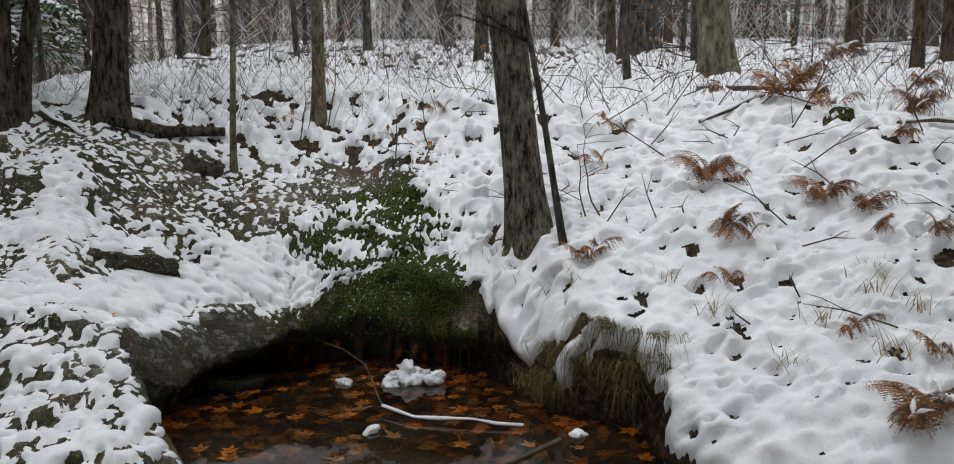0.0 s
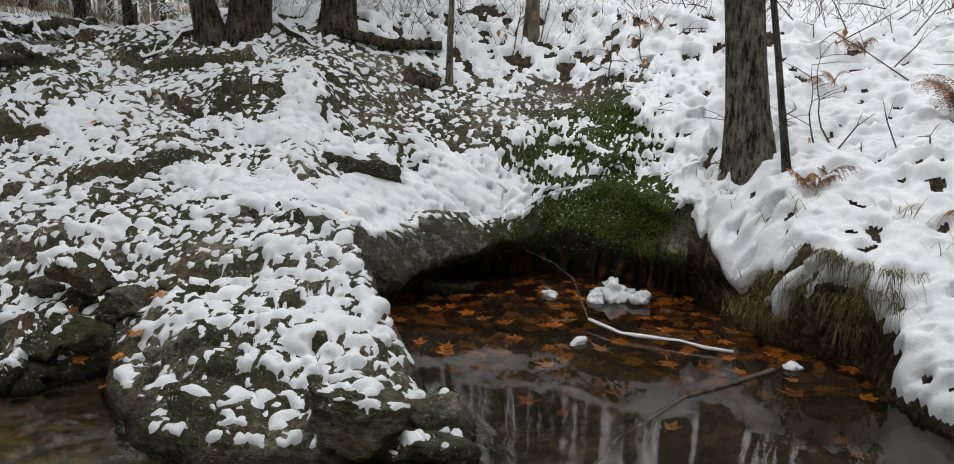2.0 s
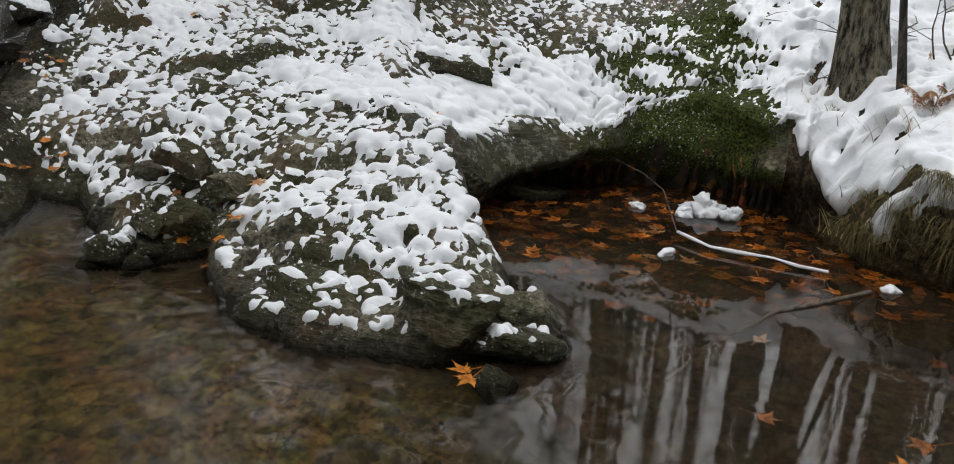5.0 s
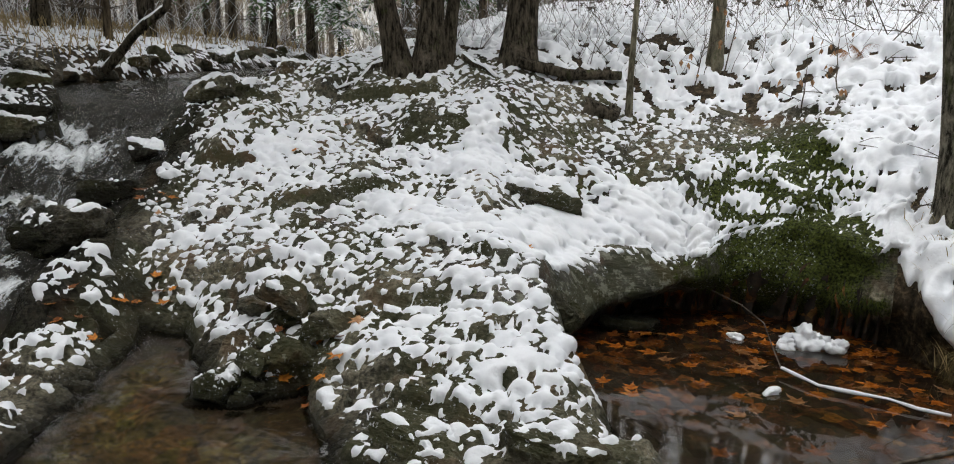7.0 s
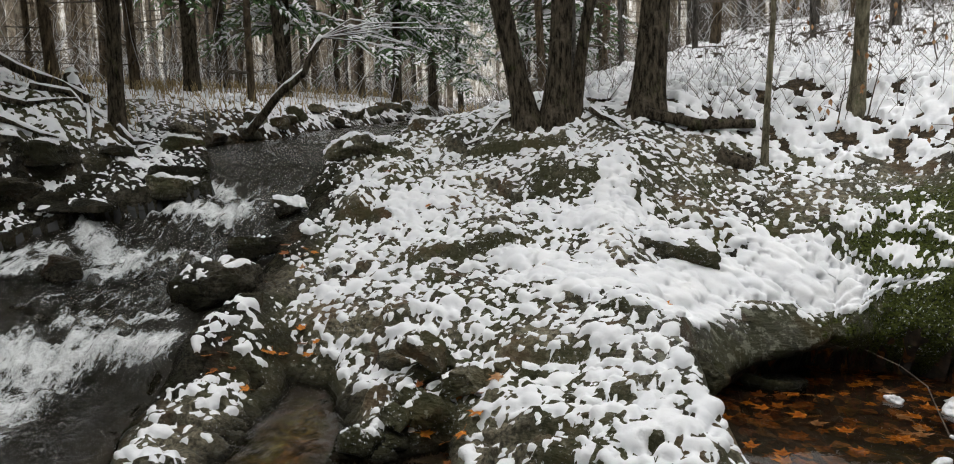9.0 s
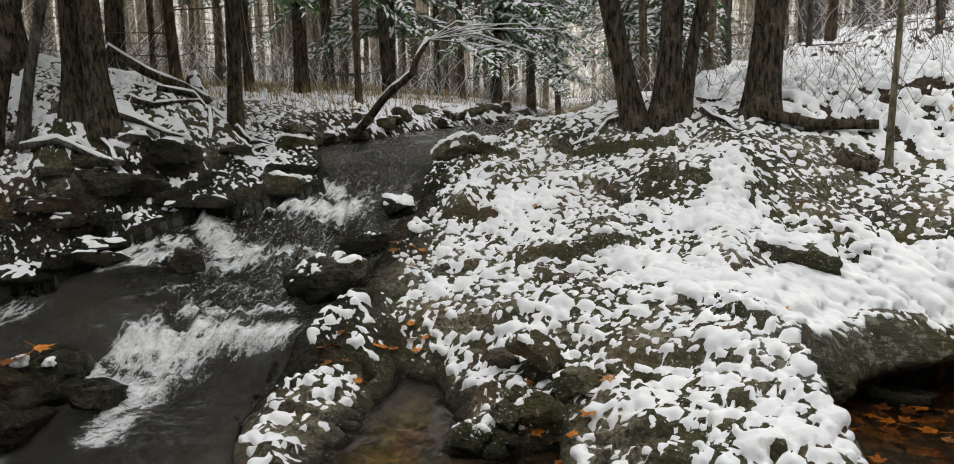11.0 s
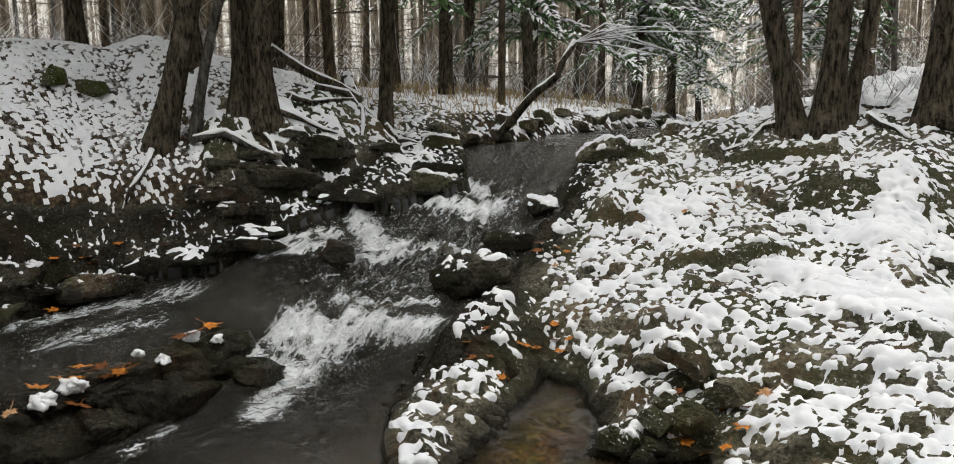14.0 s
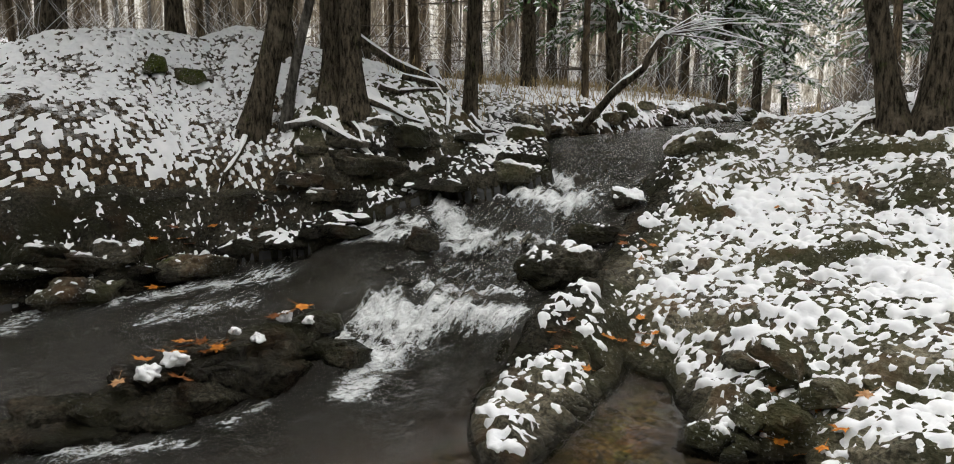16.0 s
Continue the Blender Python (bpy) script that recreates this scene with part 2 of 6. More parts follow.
def height(x, y, detail=True):
    x, y = np.asarray(x, float), np.asarray(y, float)
    wx, wy = x + 0.05 * perlin(x * 3, y * 3, 41), y + 0.05 * perlin(x * 3, y * 3, 42)
    near, far = to_line(wx, wy, NEAR_SIDE), to_line(wx, wy, FAR_SIDE)
    wet = in_water(wx, wy)
    left = far < near
    s = np.minimum(near, far)
    level = water_z(x, y)
    rock = rockiness(x, y)
    # the side of the outcrop, the hill and the snowy bank
    shift = -0.15 * smooth((x + 1.7) / 0.5) - 0.27 * smooth((x + 0.1) / 0.5) + 0.55 * smooth((x - 0.6) / 2.0)
    yy = y + shift
    hill = np.interp(yy, [2.3, 2.7, 3.7, 4.5, 5.2, 6, 8, 13, 25, 60, 130], [0.05, 0.12, 0.5, 0.85, 1.18, 1.6, 1.99, 2.78, 4.1, 7.2, 12])
    hill = hill + 0.06 * np.clip(-3 - x, 0, 2.3) * smooth((7 - y) / 2)
    calm = smooth((along(x, y)[0] - 1.5) / 0.8)
    lid = level + 0.04 - 0.02 * calm + (0.5 - 0.3 * calm) * near
    hill = hill + (np.minimum(hill, lid) - hill) * smooth((-4.0 - x) / 0.8)
    step_up = 0.10 + (0.16 - 0.07 * smooth((y - 4.0) / 0.3)) * smooth((y - 3.4) / 0.4) + 0.06 * perlin(x * 1.5, y * 1.5, 33) + 1.5 * near
    hill = hill + (np.minimum(hill, step_up) - hill) * smooth((x + 0.05) / 0.3)
    back = to_line(x, y, POOL_BACK)
    lip = np.interp(x, [-1.8, -1.5, -1.1, -0.75, -0.3, 0.1], [0.42, 0.45, 0.50, 0.62, 0.62, 0.56]) + 0.72 * np.clip(back - 0.2, 0, None)
    hill = hill + (np.minimum(hill, lip) - hill) * smooth((0.4 - x) / 0.45)
    finger = smooth((-2.95 - x) / 0.3) * smooth((3.3 - y) / 0.4)
    hill = hill + (np.minimum(hill, 0.04 + 0.36 * near) - hill) * finger
    hill = np.where(y < 2.2, 0.10 + 0.06 * near + (hill - 0.10 - 0.06 * near) * smooth((y - 1.4) / 0.8), hill)
    steep = 0.15 + 0.23 * rock * smooth((back - 0.35) / 0.4) + 0.11 * (1 - rock) - 0.08 * finger
    rounded = np.sqrt(np.clip(1 - (1 - np.clip(s / steep, 0, 1)) ** 2, 0, 1))
    bank = level - 0.03 + (np.maximum(hill - level, 0.07) + 0.03) * rounded
    # the other side
    low = np.interp(s, [0, 0.12, 0.2, 0.32, 0.38, 0.46, 0.8, 1.2, 2.0, 3.0, 4, 12, 60], [0.02, 0.34, 0.48, 0.60, 0.68, 0.80, 1.16, 1.48, 1.74, 1.82, 1.88, 2.2, 4.0])
    low = low + 0.36 * smooth((y - 2.2) / 0.7) * smooth(s / 0.7)
    high = level + np.interp(s, [0, 0.18, 0.4, 1, 3, 12, 60], [0.0, 0.2, 0.3, 0.42, 0.6, 1.2, 3.5])
    over = np.maximum(np.where(y > 5.2, high, np.maximum(low, level + 0.1 + 0.12 * s)), level + 0.04)
    over = over + (high - over) * smooth((y - 4.2) / 0.9)
    land = np.where(left, over, bank) + (mounds(x, y) + np.where(left, 0.0, risers(x, y))) * smooth(s / 0.12)
    bed = level - 0.04 - 0.22 * smooth(s / 0.5)
    z = np.where(wet, bed, land)
    if detail:
        r = np.where(left, smooth((0.5 + 0.95 * smooth((y - 2.2) / 0.4) - s) / 0.25) * smooth((6 - y) / 1.5), rock) * np.where(wet, 0.4, 1.0) * smooth(s / 0.1 + 0.25)
        # tilted beds: steps across the strike, and joints
        across = (0.35 * x + 0.94 * y) * 2.3 + 0.8 * perlin(x * 1.1, y * 1.1, 51)
        steps = (across - np.floor(across))
        steps = np.where(steps < 0.82, steps / 0.82, (1 - steps) / 0.18) - 0.5
        wx, wy = x + 0.03 * perlin(x * 9, y * 9, 54), y + 0.03 * perlin(x * 9, y * 9, 55)
        z = z + r * (0.05 * steps * smooth(0.5 + 1.5 * perlin(x * 0.9, y * 0.9, 52)) + 0.06 * fbm(x * 1.7, y * 2.3, 3, 53) + 0.045 * plates(wx, wy, 0.27, 151) + (0.02 + 0.05 * smooth((3.2 - y) / 0.5)) * plates(wx, wy, 0.11, 152) + 0.01 * fbm(x * 13, y * 16, 2, 57) + 0.045 * np.exp(-(((x + 0.5) / 0.7) ** 2 + ((y - 5.1) / 0.4) ** 2)) * (plates(wx, wy, 0.2, 153) + 0.6 * fbm(x * 5, y * 5, 2, 154)))
        z = z + (1 - r) * np.where(wet, 0.35, 1.0) * (0.05 * fbm(x * 1.4, y * 1.4, 3, 61) + 0.022 * fbm(x * 6, y * 6, 2, 65)) * smooth(s / 0.2 + 0.2)
    return z


def ground_z(x, y):
    return float(height(np.array([x]), np.array([y]))[0])
# ================= materials =================


def material(name):
    m = bpy.data.materials.new(name)
    m.use_nodes = True
    return m, m.node_tree.nodes, m.node_tree.links, m.node_tree.nodes["Principled BSDF"]


def coords(n, l, scale=(1, 1, 1), kind="Position"):
    """Places for a texture: the world's for what lies fixed, the thing's own for what is copied."""
    src = n.new("ShaderNodeNewGeometry").outputs["Position"] if kind == "Position" else n.new("ShaderNodeTexCoord").outputs["Object"]
    mp = n.new("ShaderNodeMapping")
    mp.inputs["Scale"].default_value = scale
    l.new(src, mp.inputs[0])
    return mp.outputs[0]


def noise_tex(n, l, vec, scale, detail=4, rough=0.55):
    t = n.new("ShaderNodeTexNoise")
    t.inputs["Scale"].default_value, t.inputs["Detail"].default_value, t.inputs["Roughness"].default_value = scale, detail, rough
    l.new(vec, t.inputs["Vector"])
    return t.outputs["Fac"]


def ramp(n, l, fac, stops):
    r = n.new("ShaderNodeValToRGB")
    while len(r.color_ramp.elements) < len(stops):
        r.color_ramp.elements.new(0.5)
    for e, (p, c) in zip(r.color_ramp.elements, stops):
        e.position, e.color = p, (*c, 1) if not isinstance(c, (int, float)) else (c, c, c, 1)
    l.new(fac, r.inputs[0])
    return r.outputs[0]


def mix(n, l, fac, a, b, blend="MIX"):
    m = n.new("ShaderNodeMix")
    m.data_type, m.blend_type = "RGBA", blend
    for sock, v in ((m.inputs[0], fac), (m.inputs[6], a), (m.inputs[7], b)):
        if isinstance(v, (int, float)):
            sock.default_value = v
        elif isinstance(v, tuple):
            sock.default_value = (*v, 1)
        else:
            l.new(v, sock)
    return m.outputs[2]


def maths(n, l, op, a, b=0.0):
    m = n.new("ShaderNodeMath")
    m.operation = op
    for sock, v in zip(m.inputs, (a, b)):
        if isinstance(v, (int, float)):
            sock.default_value = v
        else:
            l.new(v, sock)
    return m.outputs[0]


def bump(n, l, p, fac, strength, dist):
    b = n.new("ShaderNodeBump")
    b.inputs["Strength"].default_value, b.inputs["Distance"].default_value = strength, dist
    l.new(fac, b.inputs["Height"])
    l.new(b.outputs[0], p.inputs["Normal"])


def attribute(n, name):
    a = n.new("ShaderNodeAttribute")
    a.attribute_name = name
    return a.outputs["Fac"]


def rock_material(name, kind="Position", mossy=True, tone=1.0):
    m, n, l, p = material(name)
    v = coords(n, l, (1, 1, 1), kind)
    big = noise_tex(n, l, v, 2.3, 5)
    fine = noise_tex(n, l, v, 38, 6, 0.65)
    col = ramp(n, l, big, [(0.32, tuple(tone * c for c in (0.019, 0.017, 0.013))), (0.48, tuple(tone * c for c in (0.053, 0.048, 0.034))), (0.66, tuple(tone * c for c in (0.135, 0.12, 0.086)))])
    col = mix(n, l, 0.75, col, ramp(n, l, fine, [(0.40, 0.04), (0.50, 0.5), (0.62, 1.0)]), "MULTIPLY")
    if mossy:
        dry = attribute(n, "dry")
        grey = ramp(n, l, noise_tex(n, l, v, 7, 6, 0.65), [(0.35, (0.05, 0.05, 0.047)), (0.52, (0.11, 0.11, 0.1)), (0.68, (0.21, 0.205, 0.18))])
        col = mix(n, l, maths(n, l, "MULTIPLY", dry, 0.8), col, grey)
    rust = noise_tex(n, l, v, 3.7, 3)
    col = mix(n, l, ramp(n, l, rust, [(0.53, 0.0), (0.66, 0.6)]), col, (0.15, 0.088, 0.045))
    algae = noise_tex(n, l, v, 1.6, 4, 0.6)
    col = mix(n, l, ramp(n, l, algae, [(0.44, 0.0), (0.56, 0.7)]), col, (0.055, 0.057, 0.022))
    lichen = noise_tex(n, l, v, 16, 5, 0.7)
    if mossy:
        lichen = maths(n, l, "ADD", lichen, maths(n, l, "MULTIPLY", attribute(n, "dry"), 0.07))
    col = mix(n, l, ramp(n, l, lichen, [(0.60, 0.0), (0.66, 0.8)]), col, (0.26, 0.26, 0.2))
    if mossy:
        moss = noise_tex(n, l, v, 6, 6, 0.7)
        amount = maths(n, l, "MULTIPLY", attribute(n, "moss"), 0.42)
        mask = ramp(n, l, maths(n, l, "ADD", moss, amount), [(0.66, 0.0), (0.76, 1.0)])
        mosscol = ramp(n, l, noise_tex(n, l, v, 70, 3), [(0.34, (0.006, 0.009, 0.003)), (0.66, (0.10, 0.12, 0.022))])
        col = mix(n, l, mask, col, mosscol)
        wet = attribute(n, "wet")
        # darkens wet stone; on the far ledge it paints in the shade too
        col = mix(n, l, maths(n, l, "MULTIPLY", wet, 0.85), col, (0.007, 0.0065, 0.0055))
        dust = maths(n, l, "MULTIPLY", ramp(n, l, noise_tex(n, l, v, 60, 3), [(0.61, 0.0), (0.68, 0.7)]), ramp(n, l, noise_tex(n, l, v, 3.1, 4), [(0.48, 0.0), (0.58, 1.0)]))
        dust = maths(n, l, "MULTIPLY", dust, maths(n, l, "SUBTRACT", 1.0, wet))
        col = mix(n, l, dust, col, (0.78, 0.8, 0.83))
        rough = maths(n, l, "SUBTRACT", 0.62, maths(n, l, "MULTIPLY", wet, 0.42))
        l.new(rough, p.inputs["Roughness"])
    else:
        p.inputs["Roughness"].default_value = 0.5
    l.new(col, p.inputs["Base Color"])
    layer = noise_tex(n, l, coords(n, l, (2.2, 7.0, 12.0), kind), 2.6, 6, 0.7)
    h = maths(n, l, "ADD", maths(n, l, "MULTIPLY", fine, 0.6), maths(n, l, "ADD", maths(n, l, "MULTIPLY", layer, 1.3), maths(n, l, "MULTIPLY", lichen, 0.25)))
    bump(n, l, p, h, 1.0, 0.045)
    p.inputs["Specular IOR Level"].default_value = 0.1
    return m


def snow_material():
    m, n, l, p = material("snow")
    v = coords(n, l)
    big = noise_tex(n, l, v, 5, 4)
    col = ramp(n, l, big, [(0.3, (0.69, 0.705, 0.73)), (0.7, (0.78, 0.785, 0.795))])
    specks = noise_tex(n, l, v, 60, 2)
    col = mix(n, l, ramp(n, l, specks, [(0.74, 0.0), (0.79, 0.35)]), col, (0.3, 0.25, 0.2))
    l.new(col, p.inputs["Base Color"])
    p.inputs["Roughness"].default_value = 0.7
    p.inputs["Specular IOR Level"].default_value = 0.25
    h = maths(n, l, "ADD", noise_tex(n, l, v, 24, 4, 0.6), maths(n, l, "MULTIPLY", noise_tex(n, l, v, 110, 2), 0.2))
    bump(n, l, p, h, 0.35, 0.02)
    return m


def earth_material():
    m, n, l, p = material("leafy_earth")
    v = coords(n, l)
    col = ramp(n, l, noise_tex(n, l, v, 22, 6, 0.7), [(0.34, (0.012, 0.01, 0.007)), (0.52, (0.05, 0.038, 0.024)), (0.7, (0.17, 0.12, 0.07))])
    far = noise_tex(n, l, v, 9, 6, 0.75)
    col = mix(n, l, maths(n, l, "MULTIPLY", attribute(n, "far"), ramp(n, l, far, [(0.49, 0.0), (0.58, 1.0)])), col, (0.8, 0.81, 0.83))
    l.new(col, p.inputs["Base Color"])
    p.inputs["Roughness"].default_value = 0.9
    p.inputs["Specular IOR Level"].default_value = 0.1
    bump(n, l, p, noise_tex(n, l, v, 40, 5, 0.7), 0.8, 0.03)
    return m


def bed_material():
    m, n, l, p = material("stream_bed")
    v = coords(n, l)
    vo = n.new("ShaderNodeTexVoronoi")
    vo.inputs["Scale"].default_value = 9
    l.new(v, vo.inputs["Vector"])
    silt = ramp(n, l, noise_tex(n, l, v, 3, 5), [(0.35, (0.014, 0.010, 0.005)), (0.65, (0.05, 0.034, 0.017))])
    sand = ramp(n, l, noise_tex(n, l, v, 14, 6, 0.7), [(0.38, (0.025, 0.020, 0.006)), (0.62, (0.25, 0.19, 0.06))])
    silt = mix(n, l, attribute(n, "sandy"), silt, sand)
    leafy = n.new("ShaderNodeTexVoronoi")
    leafy.inputs["Scale"].default_value = 15
    l.new(coords(n, l, (1, 1, 0)), leafy.inputs["Vector"])
    tint = n.new("ShaderNodeSeparateColor")
    l.new(leafy.outputs["Color"], tint.inputs[0])
    leaves = ramp(n, l, tint.outputs[0], [(0.0, (0.012, 0.007, 0.004)), (0.5, (0.03, 0.014, 0.006)), (0.8, (0.11, 0.04, 0.009)), (1.0, (0.34, 0.13, 0.02))])
    silt = mix(n, l, maths(n, l, "MULTIPLY", attribute(n, "litter"), 0.75), silt, leaves)
    grit = ramp(n, l, noise_tex(n, l, v, 34, 5, 0.7), [(0.36, 0.25), (0.62, 1.6)])
    col = mix(n, l, 0.3, mix(n, l, 0.9, silt, grit, "MULTIPLY"), vo.outputs["Color"], "MULTIPLY")
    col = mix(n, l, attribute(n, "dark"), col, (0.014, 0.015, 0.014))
    l.new(col, p.inputs["Base Color"])
    p.inputs["Roughness"].default_value = 0.7
    bump(n, l, p, vo.outputs["Distance"], 0.6, 0.04)
    return m


def water_material():
    m, n, l, p = material("stream_water")
    v = coords(n, l)
    p.inputs["Base Color"].default_value = (0.8, 0.67, 0.48, 1)
    p.inputs["Roughness"].default_value = 0.0
    p.inputs["IOR"].default_value = 1.42
    p.inputs["Transmission Weight"].default_value = 1.0
    flow = n.new("ShaderNodeMapping")
    flow.inputs["Rotation"].default_value, flow.inputs["Scale"].default_value = (0, 0, radians(17)), (1.6, 0.75, 1)
    l.new(v, flow.inputs[0])
    rip = noise_tex(n, l, flow.outputs[0], 4.5, 3, 0.5)
    fine = noise_tex(n, l, flow.outputs[0], 26, 3, 0.6)
    rough_water = attribute(n, "rough")
    h = maths(n, l, "MULTIPLY", maths(n, l, "ADD", maths(n, l, "MULTIPLY", rip, 0.7), maths(n, l, "MULTIPLY", fine, 0.5)), maths(n, l, "ADD", maths(n, l, "MULTIPLY", rough_water, 1.0), 0.0012))
    bump(n, l, p, h, 1.0, 0.2)
    foam = n.new("ShaderNodeBsdfPrincipled")
    foam.inputs["Base Color"].default_value = (0.64, 0.66, 0.66, 1)
    foam.inputs["Roughness"].default_value = 0.5
    fb = n.new("ShaderNodeBump")
    fb.inputs["Strength"].default_value, fb.inputs["Distance"].default_value = 0.8, 0.03
    l.new(fine, fb.inputs["Height"])
    l.new(fb.outputs[0], foam.inputs["Normal"])
    turned = coords(n, l, (1, 1, 1))
    spin = n.new("ShaderNodeMapping")
    spin.inputs["Rotation"].default_value, spin.inputs["Scale"].default_value = (0, 0, radians(17)), (2.4, 0.8, 1.2)
    l.new(turned, spin.inputs[0])
    streak = noise_tex(n, l, spin.outputs[0], 11, 9, 0.8)
    spray = noise_tex(n, l, v, 60, 4, 0.75)
    strand = noise_tex(n, l, spin.outputs[0], 5.5, 6, 0.62)
    strand = maths(n, l, "SUBTRACT", 1.0, maths(n, l, "MULTIPLY", maths(n, l, "ABSOLUTE", maths(n, l, "SUBTRACT", strand, 0.5)), 9.0))
    strand = maths(n, l, "MAXIMUM", strand, -0.2)
    streak = maths(n, l, "ADD", maths(n, l, "MULTIPLY", streak, 0.6), maths(n, l, "ADD", maths(n, l, "MULTIPLY", spray, 0.38), maths(n, l, "MULTIPLY", strand, 0.13)))
    mask = ramp(n, l, maths(n, l, "ADD", streak, maths(n, l, "MULTIPLY", attribute(n, "foam"), 0.44)), [(0.73, 0.0), (0.82, 0.55), (0.98, 1.0)])
    mask = maths(n, l, "MULTIPLY", mask, maths(n, l, "MINIMUM", maths(n, l, "MULTIPLY", attribute(n, "foam"), 8.0), 1.0))
    ms = n.new("ShaderNodeMixShader")
    l.new(mask, ms.inputs[0])
    l.new(p.outputs[0], ms.inputs[1])
    l.new(foam.outputs[0], ms.inputs[2])
    l.new(ms.outputs[0], n["Material Output"].inputs[0])
    return m


def bark_material(name, dark, light, moss=0.0, scale=1.0):
    m, n, l, p = material(name)
    v = coords(n, l, (26 * scale, 26 * scale, 6.5 * scale), "Object")
    ridges = noise_tex(n, l, v, 1.0, 6, 0.72)
    col = ramp(n, l, ridges, [(0.40, dark), (0.62, light)])
    blot = noise_tex(n, l, coords(n, l, (1, 1, 1), "Object"), 4, 5, 0.65)
    col = mix(n, l, ramp(n, l, blot, [(0.56, 0.0), (0.66, 0.5)]), col, tuple(min(1, c * 1.7 + 0.03) for c in light))
    if moss:
        mo = noise_tex(n, l, coords(n, l, (1, 1, 0.6), "Object"), 7, 5, 0.7)
        col = mix(n, l, ramp(n, l, mo, [(0.62 - 0.1 * moss, 0.0), (0.72 - 0.1 * moss, 0.8)]), col, (0.075, 0.085, 0.03))
    l.new(col, p.inputs["Base Color"])
    p.inputs["Roughness"].default_value = 0.92
    p.inputs["Specular IOR Level"].default_value = 0.08
    bump(n, l, p, ridges, 1.0, 0.06)
    return m


def plain_material(name, a, b, scale=20, rough=0.7, kind="Object"):
    m, n, l, p = material(name)
    col = ramp(n, l, noise_tex(n, l, coords(n, l, (1, 1, 1), kind), scale, 3), [(0.35, a), (0.65, b)])
    info = n.new("ShaderNodeObjectInfo")
    col = mix(n, l, 0.5, col, ramp(n, l, info.outputs["Random"], [(0.0, 0.55), (1.0, 1.0)]), "MULTIPLY")
    l.new(col, p.inputs["Base Color"])
    p.inputs["Roughness"].default_value = rough
    p.inputs["Specular IOR Level"].default_value = 0.15
    return m


ROCK = rock_material("wet_schist", tone=2.85)
SNOW = snow_material()
EARTH = earth_material()
BED = bed_material()
WATER = water_material()
BARK_MAPLE = bark_material("maple_bark", (0.022, 0.02, 0.014), (0.29, 0.26, 0.195), 0.6, 1.5)
BARK_CEDAR = bark_material("cedar_bark", (0.012, 0.010, 0.007), (0.135, 0.112, 0.08), 0.35, 1.3)
BARK_GREY = bark_material("grey_bark", (0.03, 0.027, 0.023), (0.15, 0.138, 0.12), 0.2)
BARK_BROWN = bark_material("brown_bark", (0.03, 0.023, 0.015), (0.15, 0.115, 0.075), 0.1)
BARK_BIRCH = bark_material("birch_bark", (0.07, 0.062, 0.04), (0.26, 0.235, 0.165), 0.4, 0.9)
# far trunks: the haze of distance put into a paler bark colour
BARK_HAZED = bark_material("hazed_far_bark", (0.07, 0.058, 0.042), (0.2, 0.17, 0.13), 0.0, 0.4)
BARK_SNAG = bark_material("bare_wood", (0.16, 0.085, 0.03), (0.34, 0.2, 0.085))
PALE_TWIG = plain_material("snowy_twig", (0.5, 0.5, 0.5), (0.78, 0.79, 0.8))
TWIG = plain_material("twig", (0.05, 0.04, 0.03), (0.14, 0.115, 0.09))
ORANGE = plain_material("orange_leaf", (0.30, 0.085, 0.012), (0.60, 0.24, 0.035), 40, 0.5)
RUSSET = plain_material("russet_leaf", (0.09, 0.032, 0.01), (0.24, 0.085, 0.02), 40, 0.5)
TAN = plain_material("dry_leaf", (0.25, 0.12, 0.05), (0.5, 0.3, 0.16), 30, 0.8)
FERN = plain_material("dead_fern", (0.16, 0.07, 0.028), (0.38, 0.19, 0.085), 30, 0.85)
STRAW = plain_material("dry_grass", (0.22, 0.16, 0.075), (0.46, 0.35, 0.18), 8, 0.8)
SEDGE = plain_material("dark_grass", (0.05, 0.042, 0.015), (0.2, 0.155, 0.06), 8, 0.8)
NEEDLE = plain_material("hemlock_needles", (0.045, 0.095, 0.038), (0.12, 0.2, 0.075), 15, 0.7)
# ================= building helpers =================


def from_arrays(name, verts, faces, mat, attrs=None, shade=True):
    me = bpy.data.meshes.new(name)
    me.from_pydata([tuple(v) for v in verts], [], [tuple(f) for f in faces]) if not isinstance(faces, np.ndarray) else quad_mesh(me, verts, faces)
    me.materials.append(mat)
    for key, values in (attrs or {}).items():
        a = me.attributes.new(key, "FLOAT", "POINT")
        a.data.foreach_set("value", np.asarray(values, np.float32))
    if shade:
        me.shade_smooth()
    return me


def quad_mesh(me, verts, quads):
    me.vertices.add(len(verts))
    me.vertices.foreach_set("co", np.asarray(verts, np.float32).ravel())
    me.loops.add(quads.size)
    me.loops.foreach_set("vertex_index", quads.astype(np.int32).ravel())
    me.polygons.add(len(quads))
    me.polygons.foreach_set("loop_start", np.arange(0, quads.size, 4, dtype=np.int32))
    me.update(calc_edges=True)
    me.validate()


def part(name, mesh, parent, label="", kind=""):
    ob = new(name, mesh)
    ob.parent = parent
    if label or kind:
        tagged(ob, label, kind=kind)
    return ob


def empty(name, x, y, z):
    ob = new(name)
    ob.location = (x, y, z)
    return ob


